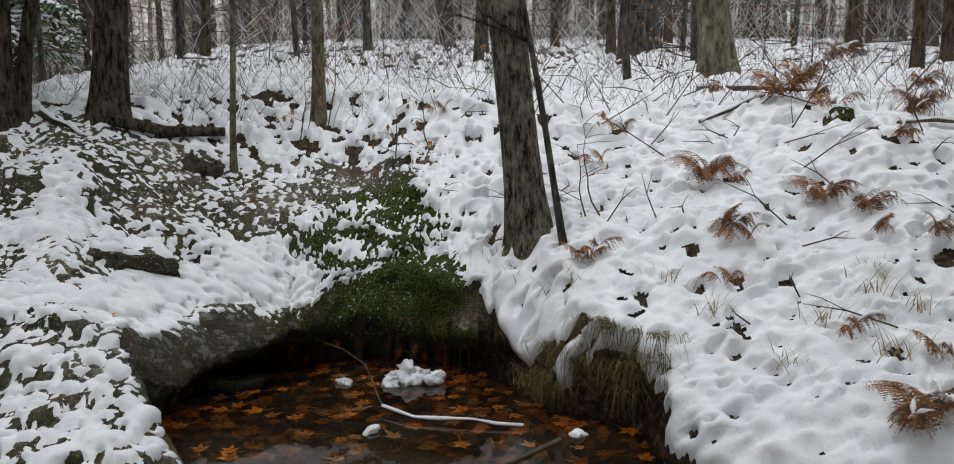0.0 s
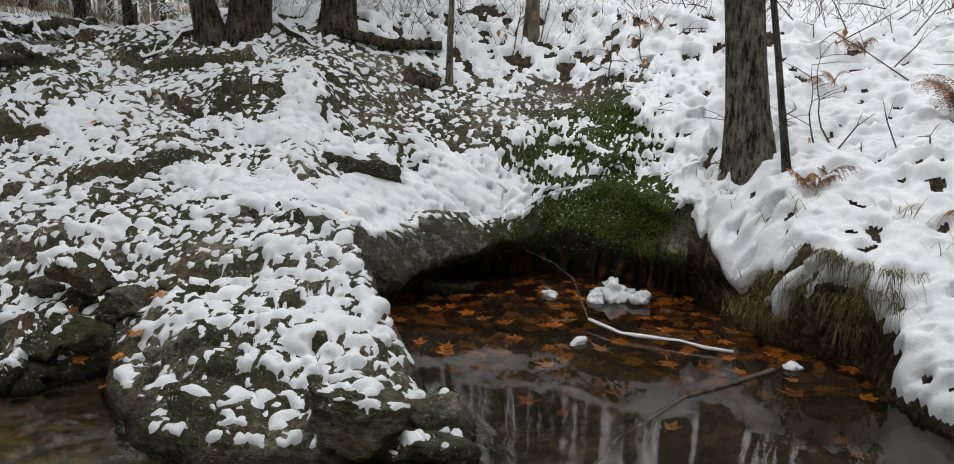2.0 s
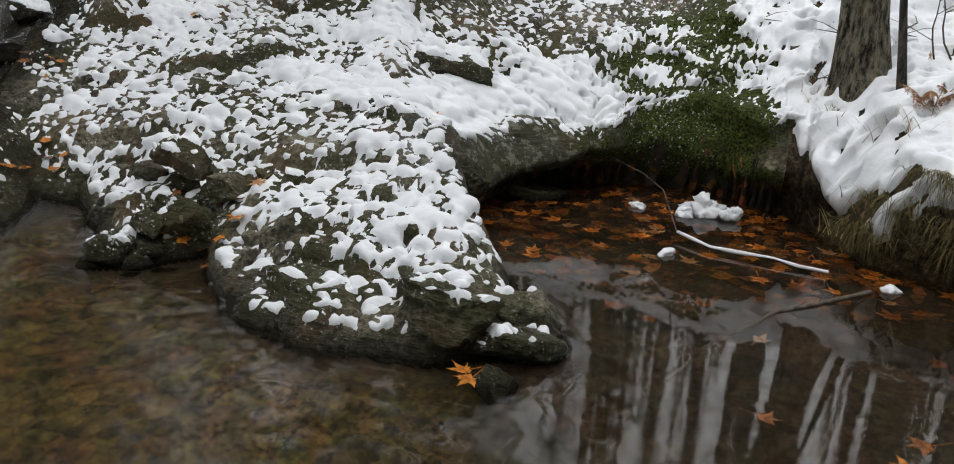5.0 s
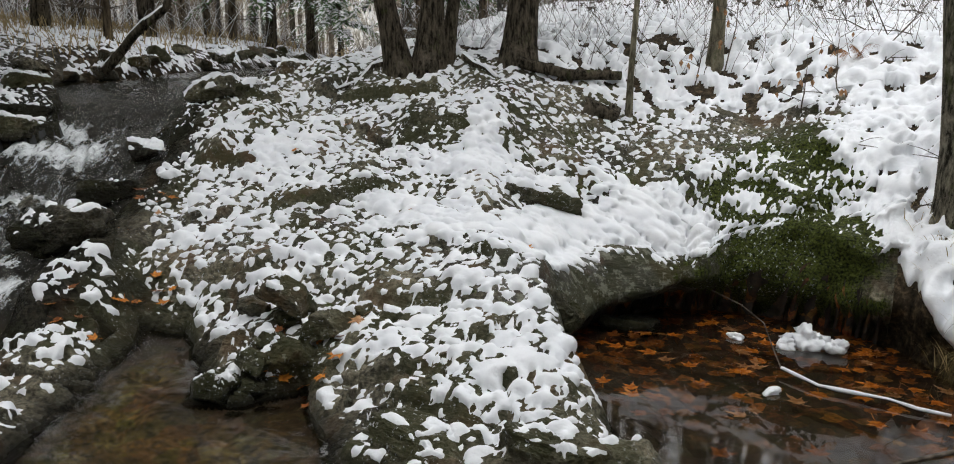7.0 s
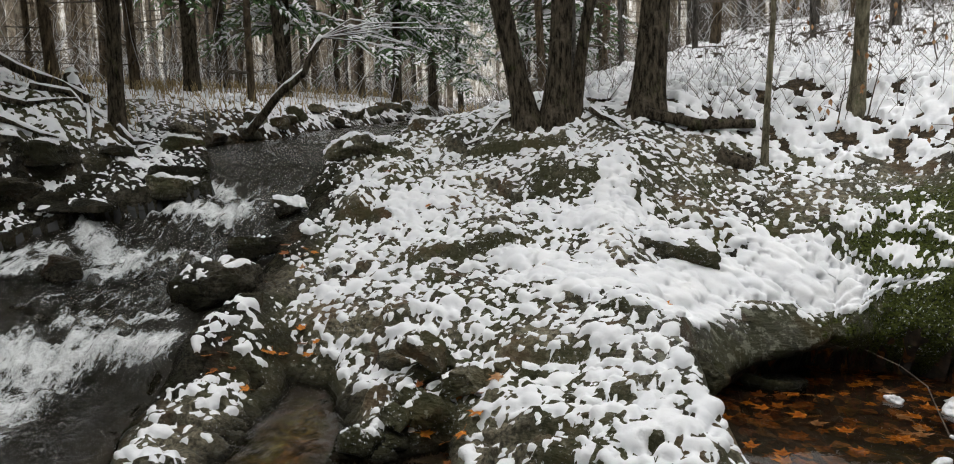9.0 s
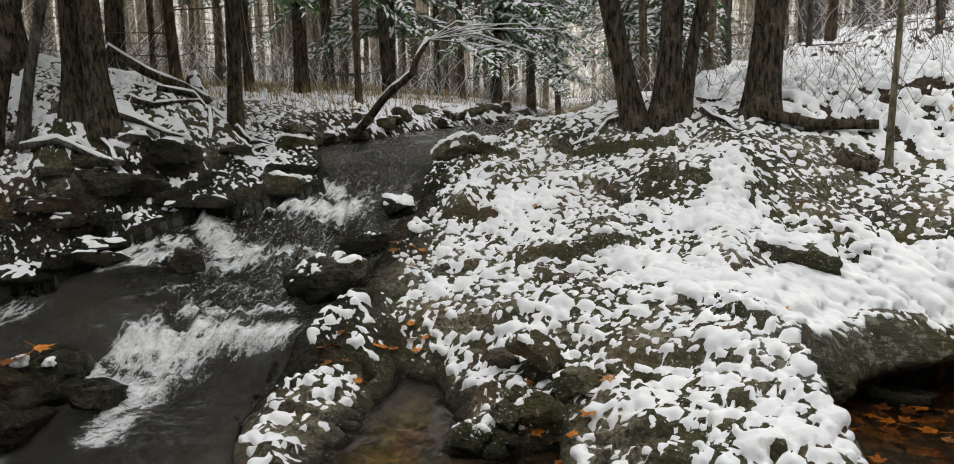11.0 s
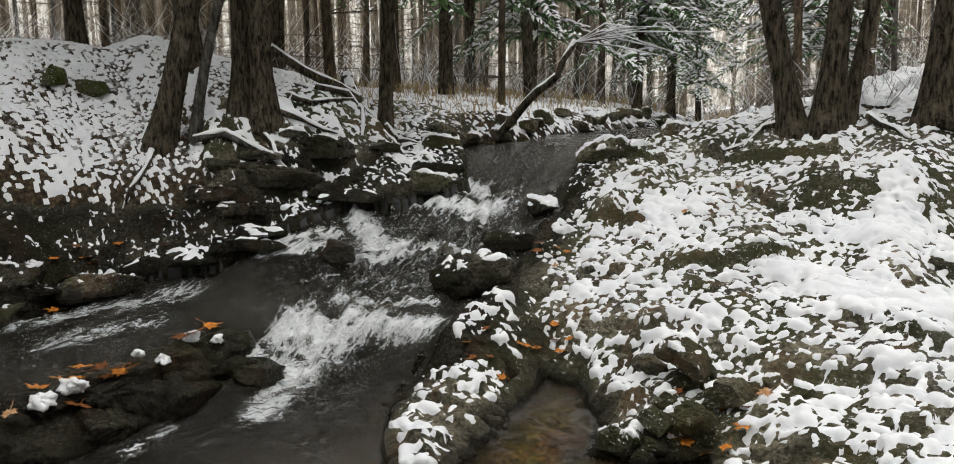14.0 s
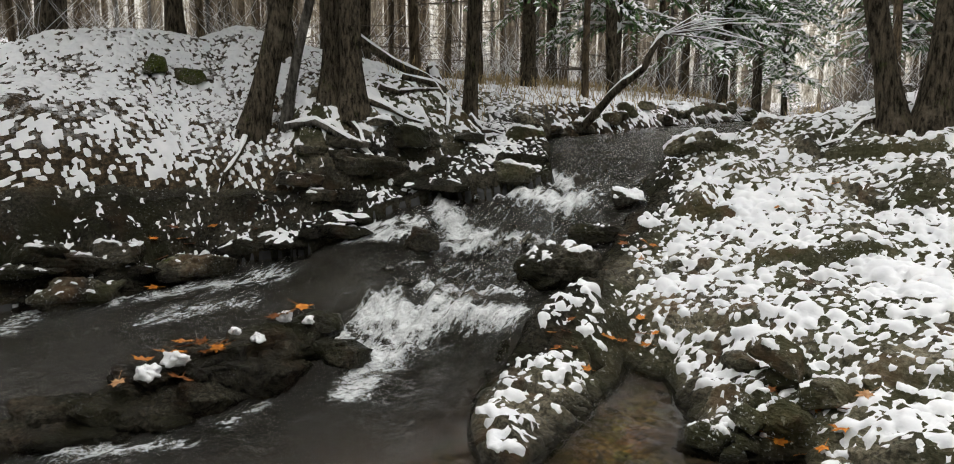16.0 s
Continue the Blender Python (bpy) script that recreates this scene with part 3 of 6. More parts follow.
# ================= ground, rock, snow =================


def grow(a, b, first, factor):
    """Steps from a to b that begin at first and widen."""
    out, step = [a], first
    while abs(out[-1] - b) > step:
        out.append(out[-1] + math.copysign(step, b - a))
        step *= factor
    return out + [b]


FINE = 0.0128
gx = np.array(grow(-13, -110, 0.06, 1.16)[:0:-1] + list(np.arange(-13, -11.6, 0.04)) + list(np.arange(-11.6, -9.6, 0.026)) + list(np.arange(-9.6, -5.7, 0.018)) + list(np.arange(-5.7, -1.95, FINE)) + list(np.arange(-1.95, 0.1, 0.0095)) + list(np.arange(0.1, 0.5, FINE)) + list(np.arange(0.5, 3.3, 0.019)) + list(np.arange(3.3, 4.4, 0.03)) + grow(4.4, 110, 0.04, 1.16))
gy = np.array(grow(-2.0, -40, 0.06, 1.12)[:0:-1] + list(np.arange(-2.0, 0.4, 0.045)) + list(np.arange(0.4, 1.3, 0.021)) + list(np.arange(1.3, 3.6, FINE)) + list(np.arange(3.6, 5.2, 0.0095)) + list(np.arange(5.2, 6.2, FINE)) + list(np.arange(6.2, 7.0, 0.019)) + list(np.arange(7.0, 9, 0.03)) + grow(9, 140, 0.045, 1.055))
X, Y = np.meshgrid(gx, gy)
Z = height(X, Y)
WATERY = in_water(X + 0.05 * perlin(X * 3, Y * 3, 41), Y + 0.05 * perlin(X * 3, Y * 3, 42))
SHORE = np.minimum(to_line(X, Y, NEAR_SIDE), to_line(X, Y, FAR_SIDE))
LEFT = to_line(X, Y, FAR_SIDE) < to_line(X, Y, NEAR_SIDE)
ROCKY = np.where(LEFT, smooth((0.62 + 0.78 * smooth((Y - 2.2) / 0.4) - SHORE) / 0.15) * smooth((6 - Y) / 1.5), rockiness(X, Y))
LEVEL = water_z(X, Y)
Zy, Zx = np.gradient(Z, gy, gx)
SLOPE = np.hypot(Zx, Zy)

quads_all = (np.arange(len(gy) - 1)[:, None] * len(gx) + np.arange(len(gx) - 1)[None]).ravel()
QUADS = np.stack([quads_all, quads_all + 1, quads_all + 1 + len(gx), quads_all + len(gx)], 1)


def leaning(verts):
    dx, dy = lean(verts[:, 0], verts[:, 1], verts[:, 2])
    return verts[:, 0] + dx, verts[:, 1] + dy


def piece(name, mask, zs, mat, attrs, xs=X, ys=Y):
    """The quads of the sheet at heights zs whose mask is set, as a mesh."""
    q = QUADS[mask.ravel()]
    used, back = np.unique(q, return_inverse=True)
    verts = np.stack([xs.ravel()[used], ys.ravel()[used], zs.ravel()[used]], 1)
    verts[:, 0], verts[:, 1] = leaning(verts)
    return from_arrays(name, verts, back.reshape(-1, 4), mat, {k: v.ravel()[used] for k, v in attrs.items()})


def quad_mean(a):
    a = a.astype(float)
    return (a[:-1, :-1] + a[1:, :-1] + a[:-1, 1:] + a[1:, 1:]) / 4


def soften(a, passes):
    a = a.copy()
    for _ in range(passes):
        a[1:-1, 1:-1] = (a[1:-1, 1:-1] * 2 + a[:-2, 1:-1] + a[2:, 1:-1] + a[1:-1, :-2] + a[1:-1, 2:]) / 6
    return a


SHEER = soften(SLOPE, 3)
SLOPE = soften(SLOPE, 14)
above = Z - LEVEL
wetness = np.clip(1.1 - above / 0.075, 0, 1) * smooth((0.5 - SHORE) / 0.3)
# splashed rock; along the far ledge the wet colour also carries its shade
splash_shade = np.maximum(wetness, 0.85 * ROCKY * np.where(LEFT, smooth((0.75 - SHORE) / 0.25), smooth((0.4 - SHORE) / 0.2) * smooth((-3.95 - X) / 0.2)))
mossiness = np.exp(-(((X + 0.5) / 0.7) ** 2 + ((Y - 5.2) / 0.55) ** 2)) * 0.62 + 0.36 * np.exp(-(((X + 1.5) / 1.3) ** 2 + ((Y - 5.3) / 0.5) ** 2)) + 0.22 * np.exp(-(((X + 2.6) / 1.2) ** 2 + ((Y - 3.2) / 0.6) ** 2))
farness = np.maximum(smooth((np.hypot(X, Y) - 9) / 6), 0.5 * LEFT * smooth((SHORE - 0.7) / 0.4))
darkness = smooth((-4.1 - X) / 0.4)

# snow: full on earth, in clumps on rock, none where it is steep or wet
BROAD = soften(Z, 30)
BY, BX = np.gradient(BROAD, gy, gx)
lump = 0.5 * perlin(X / 0.13, Y / 0.09, 71) + 0.5 * perlin(X / 0.06, Y / 0.048, 72)
patch = perlin(X / 0.75, Y / 0.5, 74) + 0.6 * perlin(X / 0.3, Y / 0.22, 79)
P, Q = 0.93 * X + 0.37 * Y, 0.93 * Y - 0.37 * X
MORE = [(-2.4, 3.95, 0.5, 0.13, 0.4), (-3.0, 4.15, 0.3, 0.1, 0.6), (-2.65, 4.8, 0.2, 0.25, 0.6), (-3.0, 4.55, 0.5, 0.12, 0.3), (-1.55, 3.0, 0.2, 0.3, 0.35), (-4.0, 4.3, 0.5, 0.35, 0.3), (-2.1, 3.3, 0.25, 0.3, 0.3), (-1.5, 5.1, 0.9, 0.14, 0.25), (-0.6, 5.5, 0.7, 0.2, 0.3), (-3.9, 2.75, 0.2, 0.2, 0.2), (-0.45, 5.25, 0.5, 0.1, 0.2)]
extra = sum(h * np.exp(-(((X - a) / b) ** 2 + ((Y - c) / d) ** 2)) for a, c, b, d, h in MORE)
POOLWARD = to_line(X, Y, POOL_BACK)
brim = np.exp(-(((POOLWARD - 0.36) / 0.16) ** 2)) * smooth((-1.2 - X) / 0.2) * smooth((Y - 3.85) / 0.25)
extra = extra + 0.75 * brim
WX, WY = X + 0.03 * perlin(X * 9, Y * 9, 75), Y + 0.03 * perlin(X * 9, Y * 9, 76)


def surface_way(axis, start):
    """Distance along the rock's surface in one direction, evened out across it."""
    dx, dy = lean(X, Y, BROAD)
    steps = sum(np.diff(a, axis=axis) ** 2 for a in (X + dx, Y + dy, BROAD)) ** 0.5
    way = np.cumsum(steps, axis=axis)
    way = np.concatenate([way.take([0], axis) * 0, way], axis)
    way = way - way.take([start], axis)
    total = np.cumsum(np.pad(way, [(26, 25), (0, 0)] if axis else [(0, 0), (26, 25)], mode="edge"), axis=1 - axis)
    return (total[51:] - total[:-51] if axis else total[:, 51:] - total[:, :-51]) / 51


ALONG, UPWARD = surface_way(1, int(np.searchsorted(gx, -1.9))), surface_way(0, int(np.searchsorted(gy, 5.9)))
DOME = smooth((X + 1.75) / 0.5) * smooth((Y - 4.35) / 0.4)
bands = perlin(X / 0.55, BROAD / 0.075, 93) * DOME
gate = 0.475 + 0.36 * patch + 0.25 * perlin(P / 0.3, Q / 0.2, 88) + 0.75 * extra - 0.28 * np.clip(SLOPE - 0.95, 0, 1.5) - 1.2 * wetness  - 0.3 * mossiness + 0.8 * bands - 0.06 * DOME - 0.55 * LEFT * smooth((0.8 - SHORE) / 0.3) * smooth((2.6 - Y) / 0.4) - 0.2 * LEFT * smooth((0.5 - SHORE) / 0.3)
big = 0.9 * smooth((5.2 - Y) / 1.4)


def rock_snow(u, v, least):
    """Heaps of four sizes, u and v being ways along the surface."""
    return np.maximum.reduce([heaps(u, v, 0.17, 101, gate * 1.15 * big, 0.42), heaps(u, v, 0.095, 102, gate * 1.08, 0.5), heaps(u, v, 0.055, 103, np.clip(gate, least, 1.2) * 1.05 - 0.5 * wetness, 0.55), heaps(u, v, 0.032, 104, np.clip(gate, least + 0.03, 0.9) * 1.05 - 0.7 * wetness, 0.6)])


on_rock = np.where(DOME + 0.5 * lump > 0.5, rock_snow(ALONG + (WX - X), 1.15 * (UPWARD + WY - Y), 0.3), rock_snow(WX * 0.97 + 0.2 * WY, WY + 0.9 * BROAD - 0.2 * WX, 0.42))
on_rock = np.where(on_rock > 0, np.minimum(on_rock, 0.055) + 0.07 * np.clip(extra - 0.15, 0, 0.6), on_rock)
bare = fbm(X / 0.55, Y / 0.42, 3, 81)
thin = 0.6 * np.exp(-(((X + 2.6) / 2.2) ** 2 + ((Y - 6.4) / 0.6) ** 2))
speck = 0.6 * perlin(X / 0.11, Y / 0.085, 85) + 0.4 * perlin(X / 0.055, Y / 0.045, 86)
beyond = smooth((Y - 6.6) / 2.5)
# the bank: a sheet with pits where litter and stems hold it up, finely broken on the other side
pits = np.maximum.reduce([clumps(WX, WY, 0.42, 111, (0.2 + 0.35 * bare + 0.3 * thin) * (1 - beyond), 0.3), clumps(WX, WY, 0.19, 112, 0.44 + 0.5 * bare + 0.3 * thin + 0.05 * beyond, 0.3), clumps(WX, WY, 0.10, 113, 0.52 + 0.55 * bare + 0.3 * thin + 0.25 * beyond, 0.3)])
cover = 0.30 - 0.34 * beyond + 0.25 * bare + 0.3 * lump + 1.1 * beyond * speck - 0.4 * np.clip(SLOPE - 1.9, 0, 2) - 1.2 * wetness - 0.2 * thin - np.where(pits > 0, 6.0 * pits + 0.15, 4 * pits + 0.0)
cover = cover + (0.4 - cover) * smooth((0.3 - Y) / 1.5) * ~LEFT
pillow = 0.05 * (2.4 * np.abs(perlin(X / 0.34, Y / 0.26, 83)) - 0.4) + 0.022 * (2.4 * np.abs(perlin(X / 0.15, Y / 0.12, 84)) - 0.4) + 0.014 * perlin(X / 0.06, Y / 0.055, 87) + 0.03 * fbm(X / 0.5, Y / 0.4, 2, 89)
sheet = np.where(cover > 0, 0.07 * np.sqrt(np.clip(cover, 0, 1)) + pillow * smooth(cover * 2.5) * (1 - 0.7 * farness), np.clip(cover * 0.1, -0.02, 0))
broken = 0.49 + 0.4 * bare + 0.1 * smooth((SHORE - 1.0) / 1.0) + 0.1 * speck - 0.22 * np.clip(SLOPE - 1.2, 0, 2) - 1.2 * wetness - 0.12 * smooth((0.9 - SHORE) / 0.3) * smooth((2.6 - Y) / 0.4)
broken = np.clip(broken + 0.38 * perlin(X / 0.35, Y / 0.25, 127) - 0.04, 0.3, 1.2)
crumbs = np.maximum(clumps(WX - 0.6 * BROAD, WY + 0.3 * BROAD, 0.085, 124, broken, 0.28), clumps(WX - 0.6 * BROAD, WY + 0.3 * BROAD, 0.05, 125, broken * 0.95, 0.36))
crumbs = np.where(crumbs > 0, crumbs, np.clip(crumbs, -0.02, 0))
on_earth = np.where(LEFT, crumbs, sheet)
THICK = on_earth * (1 - ROCKY) + on_rock * ROCKY
THICK = np.where(WATERY, -0.05, THICK - 0.06 * np.maximum(smooth((SHEER - 1.5) / 0.8) * ROCKY, smooth((SHEER - 2.1) / 0.8) * smooth((X + 0.05) / 0.1) * smooth((4.6 - Y) / 0.2) * ~LEFT))


FLAT = np.clip(soften(Z, 10) - Z, -0.05, 0.03)
DEEP = 0.6 * soften(np.clip(THICK, -0.025, None), 1) + 0.4 * np.clip(THICK, -0.025, None)
FACING = 1 / np.sqrt(1 + np.minimum(BX * BX + BY * BY, 4.0))
SNOWZ = Z + 0.8 * FLAT * smooth((THICK + 0.004) / 0.02) + DEEP * FACING
SNOWX, SNOWY = X - np.clip(BX, -2, 2) * FACING * DEEP, Y - np.clip(BY, -2, 2) * FACING * DEEP
margin_q = quad_mean(SHORE) < 0.08
rock_q = (quad_mean(ROCKY) > 0.5) & ((quad_mean(WATERY) < 0.5) | margin_q & (quad_mean(Z - LEVEL) > -0.03))
wet_q = (quad_mean(WATERY) >= 0.5) & ~rock_q
left_q = quad_mean(LEFT) > 0.5
snow_q = quad_mean(DEEP > 0) > 0.1
earth_q = ~rock_q & ~wet_q
rows2, cols2 = (len(gy) - 1) // 2, (len(gx) - 1) // 2


def coarse_piece(name, mask, zs, mat, attrs):
    """The same from every second point, wherever a quad of the block is set."""
    m = mask[:rows2 * 2, :cols2 * 2].reshape(rows2, 2, cols2, 2).any((1, 3))
    for _ in range(2):
        m[1:-1, 1:-1] |= m[:-2, 1:-1] | m[2:, 1:-1] | m[1:-1, :-2] | m[1:-1, 2:]
    a = (np.arange(rows2)[:, None] * 2 * len(gx) + np.arange(cols2)[None] * 2)
    q = np.stack([a, a + 2, a + 2 + 2 * len(gx), a + 2 * len(gx)], -1)[m]
    used, back = np.unique(q, return_inverse=True)
    verts = np.stack([X.ravel()[used], Y.ravel()[used], zs.ravel()[used]], 1)
    verts[:, 0], verts[:, 1] = leaning(verts)
    return from_arrays(name, verts, back.reshape(-1, 4), mat, {k: v.ravel()[used] for k, v in attrs.items()})


dryness = smooth((0.42 - POOLWARD) / 0.15) * smooth((-1.0 - X) / 0.5) * smooth((above - 0.06) / 0.1) * ~WATERY
litter = smooth((Y - 3.2) / 0.5) * smooth((X + 2.0) / 0.3) * smooth((1.2 - X) / 0.3)
sandiness = np.clip(0.9 * np.exp(-(((X + 3.55) / 0.4) ** 2 + ((Y - 2.55) / 0.6) ** 2)) + 0.75 * smooth((-0.5 - X) / 1.2) * smooth((2.7 - Y) / 0.5) * smooth((X + 3.9) / 0.5), 0, 1) * smooth(SHORE / 0.25 + 0.1)
common = {"litter": litter, "sandy": sandiness, "dry": dryness, "moss": mossiness * (1 + 0.5 * DOME), "wet": splash_shade, "far": farness, "dark": darkness}

ground = tagged(new("ground", coarse_piece("ground", earth_q, Z - 0.02, EARTH, common)), "leaf-strewn forest floor under fresh snow", "ground", kind="structure")
part("snow", piece("snow", earth_q & snow_q, SNOWZ, SNOW, {}, SNOWX, SNOWY), ground, "fresh white snow with dark gaps", "stuff")
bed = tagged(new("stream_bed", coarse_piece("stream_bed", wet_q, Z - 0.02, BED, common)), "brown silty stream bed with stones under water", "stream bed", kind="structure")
outcrop = tagged(new("rock_outcrop", piece("rock_outcrop", rock_q & ~left_q, Z, ROCK, common)), "dark wet schist outcrop with clumps of melting snow and moss", "rock")
part("snow", piece("snow", rock_q & ~left_q & snow_q, SNOWZ, SNOW, {}, SNOWX, SNOWY), outcrop, "clumps of melting white snow", "stuff")
ledge = tagged(new("rock_ledge", piece("rock_ledge", rock_q & left_q, Z, ROCK, common)), "dark layered rock ledge along the far bank dusted with snow", "rock")
part("snow", piece("snow", rock_q & left_q & snow_q, SNOWZ, SNOW, {}, SNOWX, SNOWY), ledge, "thin white snow on the ledges", "stuff")

# ================= water =================


STREAKS = [  # white water: from, to, half width, strength
    (-5.43, 2.42, -4.80, 2.78, 0.10, 0.62), (-5.20, 2.33, -4.56, 2.61, 0.12, 0.80), (-5.54, 2.09, -5.12, 2.23, 0.17, 0.95), (-5.50, 1.83, -4.97, 1.96, 0.16, 0.80),
    (-5.23, 2.06, -4.55, 1.41, 0.17, 0.62), (-6.24, 3.72, -5.41, 3.92, 0.13, 0.90), (-6.29, 3.18, -5.83, 3.23, 0.15, 0.85), (-6.24, 2.91, -6.66, 2.39, 0.12, 0.75),
    (-6.45, 2.40, -5.55, 3.45, 0.12, 0.70), (-5.89, 3.10, -5.41, 3.46, 0.09, 0.60), (-6.99, 0.76, -6.56, 1.77, 0.24, 0.5), (-6.38, 0.86, -6.18, 1.33, 0.25, 0.48),
    (-6.89, -0.06, -7.51, 0.40, 0.22, 0.5), (-6.05, 4.08, -5.76, 4.11, 0.10, 0.80), (-4.57, -0.01, -4.41, 0.49, 0.10, 0.55), (-4.56, 0.74, -4.64, 0.96, 0.07, 0.50)]


def water_sheet():
    wx = np.array(grow(-9, -60, 0.15, 1.2)[:0:-1] + list(np.arange(-9, -3.4, 0.022)) + list(np.arange(-3.4, -0.5, 0.022)) + list(np.arange(-0.5, 2.0, 0.06)))
    wy = np.array(grow(-3, -14, 0.2, 1.2)[:0:-1] + list(np.arange(-3, 0, 0.08)) + list(np.arange(0, 5.6, 0.022)) + grow(5.6, 70, 0.06, 1.08))
    x, y = np.meshgrid(wx, wy)
    z = water_z(x, y)
    u, v = along(x, y)
    fast = smooth((-3.5 - x) / 0.6)
    rapid = smooth((u + 0.9) / 0.5) * smooth((2.3 - u) / 0.5) * smooth((0.75 + 0.3 * u - np.abs(v + 0.15)) / 0.5) * fast
    tail = np.exp(-(((u + 0.75) / 0.55) ** 2)) * np.exp(-(((v - 0.05) / 0.45) ** 2)) * fast
    z = z + fast * (0.035 * fbm(x * 3.2, y * 3.2, 3, 91) * (0.4 + rapid * 1.6 + tail))
    z = z + rapid * 0.07 * fbm(x * 8, y * 8, 2, 95)
    p, q = 0.3 * x - 0.95 * y, 0.95 * x + 0.3 * y
    z = z + fast * (0.6 + rapid) * np.where(u > 2.4, 0.4, 1) * 0.042 * (fbm(q * 9, p * 4, 3, 97) + 0.5 * perlin(q * 22, p * 11, 98))
    riffle = smooth((-0.55 - x) / 0.8) * smooth((3.0 - y) / 0.5) * (1 - fast)
    z = z + riffle * (0.010 * perlin(x * 6 + 2 * y, y * 12, 131) + 0.007 * perlin(x * 14, y * 21 + 3 * x, 132)) * (0.6 + 0.8 * perlin(x * 1.5, y * 1.5, 133))
    foam = np.zeros(np.shape(x))
    for ax, ay, bx, by, wide, strong in STREAKS:
        near = to_line(x, y, [(ax, ay), (bx, by)])
        foam = np.maximum(foam, strong * np.exp(-((near / wide) ** 2)))
    # the low foam floor gives flecks that also paint sky glints on ripples
    foam = fast * np.clip(np.maximum(foam, 0.18 + 0.14 * rapid) + 0.10 * fbm(x * 5, y * 5, 2, 99) * (foam > 0.05), 0, 1)
    rough = np.clip(0.9 * fast + 0.012 * smooth((-0.6 - x) / 1.0) * smooth((3.0 - y) / 0.5), 0, 1) * np.where(u > 2.4, 0.45, 1)
    keep = in_water(x, y) | (np.minimum(to_line(x, y, NEAR_SIDE), to_line(x, y, FAR_SIDE)) < np.where(x > -4, 0.25, 0.14))
    q = (np.arange(len(wy) - 1)[:, None] * len(wx) + np.arange(len(wx) - 1)[None])
    quads = np.stack([q, q + 1, q + 1 + len(wx), q + len(wx)], -1)[quad_mean(keep) > 0.5]
    used, back = np.unique(quads, return_inverse=True)
    return from_arrays("stream_water", np.stack([a.ravel()[used] for a in (x, y, z)], 1), back.reshape(-1, 4), WATER, {"foam": foam.ravel()[used], "rough": rough.ravel()[used]})


water = tagged(new("stream_water", water_sheet()), "dark clear stream water with white rapids and a still pool", "water", kind="structure")
water.visible_shadow = False

# ================= trees =================


def tube(path, radii, sides=10, wobble=0.0, seed=0, ridge=0.0):
    """Verts and quads of a tapered tube along points, with a bumpy skin."""
    rnd = random.Random(seed)
    path = [Vector(p) for p in path]
    phase = rnd.uniform(0, 10)
    verts, faces = [], []
    for k, (p, r) in enumerate(zip(path, radii)):
        d = (path[min(k + 1, len(path) - 1)] - path[max(k - 1, 0)]).normalized()
        side = d.cross(Vector((0.31, 0.95, 0.05))).normalized()
        up = side.cross(d)
        for j in range(sides):
            a = 2 * math.pi * j / sides
            n = noise.noise(Vector((math.cos(a) * 1.7 + phase, math.sin(a) * 1.7, k * 0.35 + phase)))
            g = noise.noise(Vector((a * 4 + phase, k * 0.12, phase))) if ridge else 0
            rr = r * (1 + wobble * n + ridge * g)
            verts.append(p + (side * math.cos(a) + up * math.sin(a)) * rr)
    for k in range(len(path) - 1):
        for j in range(sides):
            a, b = k * sides + j, k * sides + (j + 1) % sides
            faces.append((a, b, b + sides, a + sides))
    last = len(verts)
    verts.append(path[-1])
    faces += [(last - sides + j, last - sides + (j + 1) % sides, last) for j in range(sides)]
    return verts, faces


def joined(pieces):
    verts, faces = [], []
    for v, f in pieces:
        o = len(verts)
        verts += list(v)
        faces += [tuple(i + o for i in face) for face in f]
    return verts, faces


def bent(start, end, steps, sway, seed):
    rnd = random.Random(seed)
    a, b = Vector(start), Vector(end)
    off = [Vector((rnd.uniform(-1, 1), rnd.uniform(-1, 1), 0)) * sway for _ in range(4)]
    out = []
    for k in range(steps + 1):
        t = k / steps
        w = math.sin(math.pi * t)
        out.append(a.lerp(b, t) + off[0] * w + off[1] * math.sin(2 * math.pi * t) * 0.5 + off[2] * math.sin(5 * math.pi * t) * 0.2)
    return out


def trunk_mesh(name, lean, height_m, r0, r1, mat, sides=20, flare=0.5, seed=0, sway=0.06):
    steps = max(8, int(height_m / 0.25))
    path = bent((0, 0, -0.15), (lean[0] * height_m, lean[1] * height_m, height_m), steps, sway, seed)
    radii = []
    for k in range(steps + 1):
        h = k / steps * height_m
        radii.append(r0 + (r1 - r0) * (h / height_m) ** 0.8 + r0 * flare * math.exp(-max(0, h - 0.1) / 0.16))
    v, f = tube(path, radii, sides, 0.10, seed, 0.10)
    return from_arrays(name, v, f, mat), path


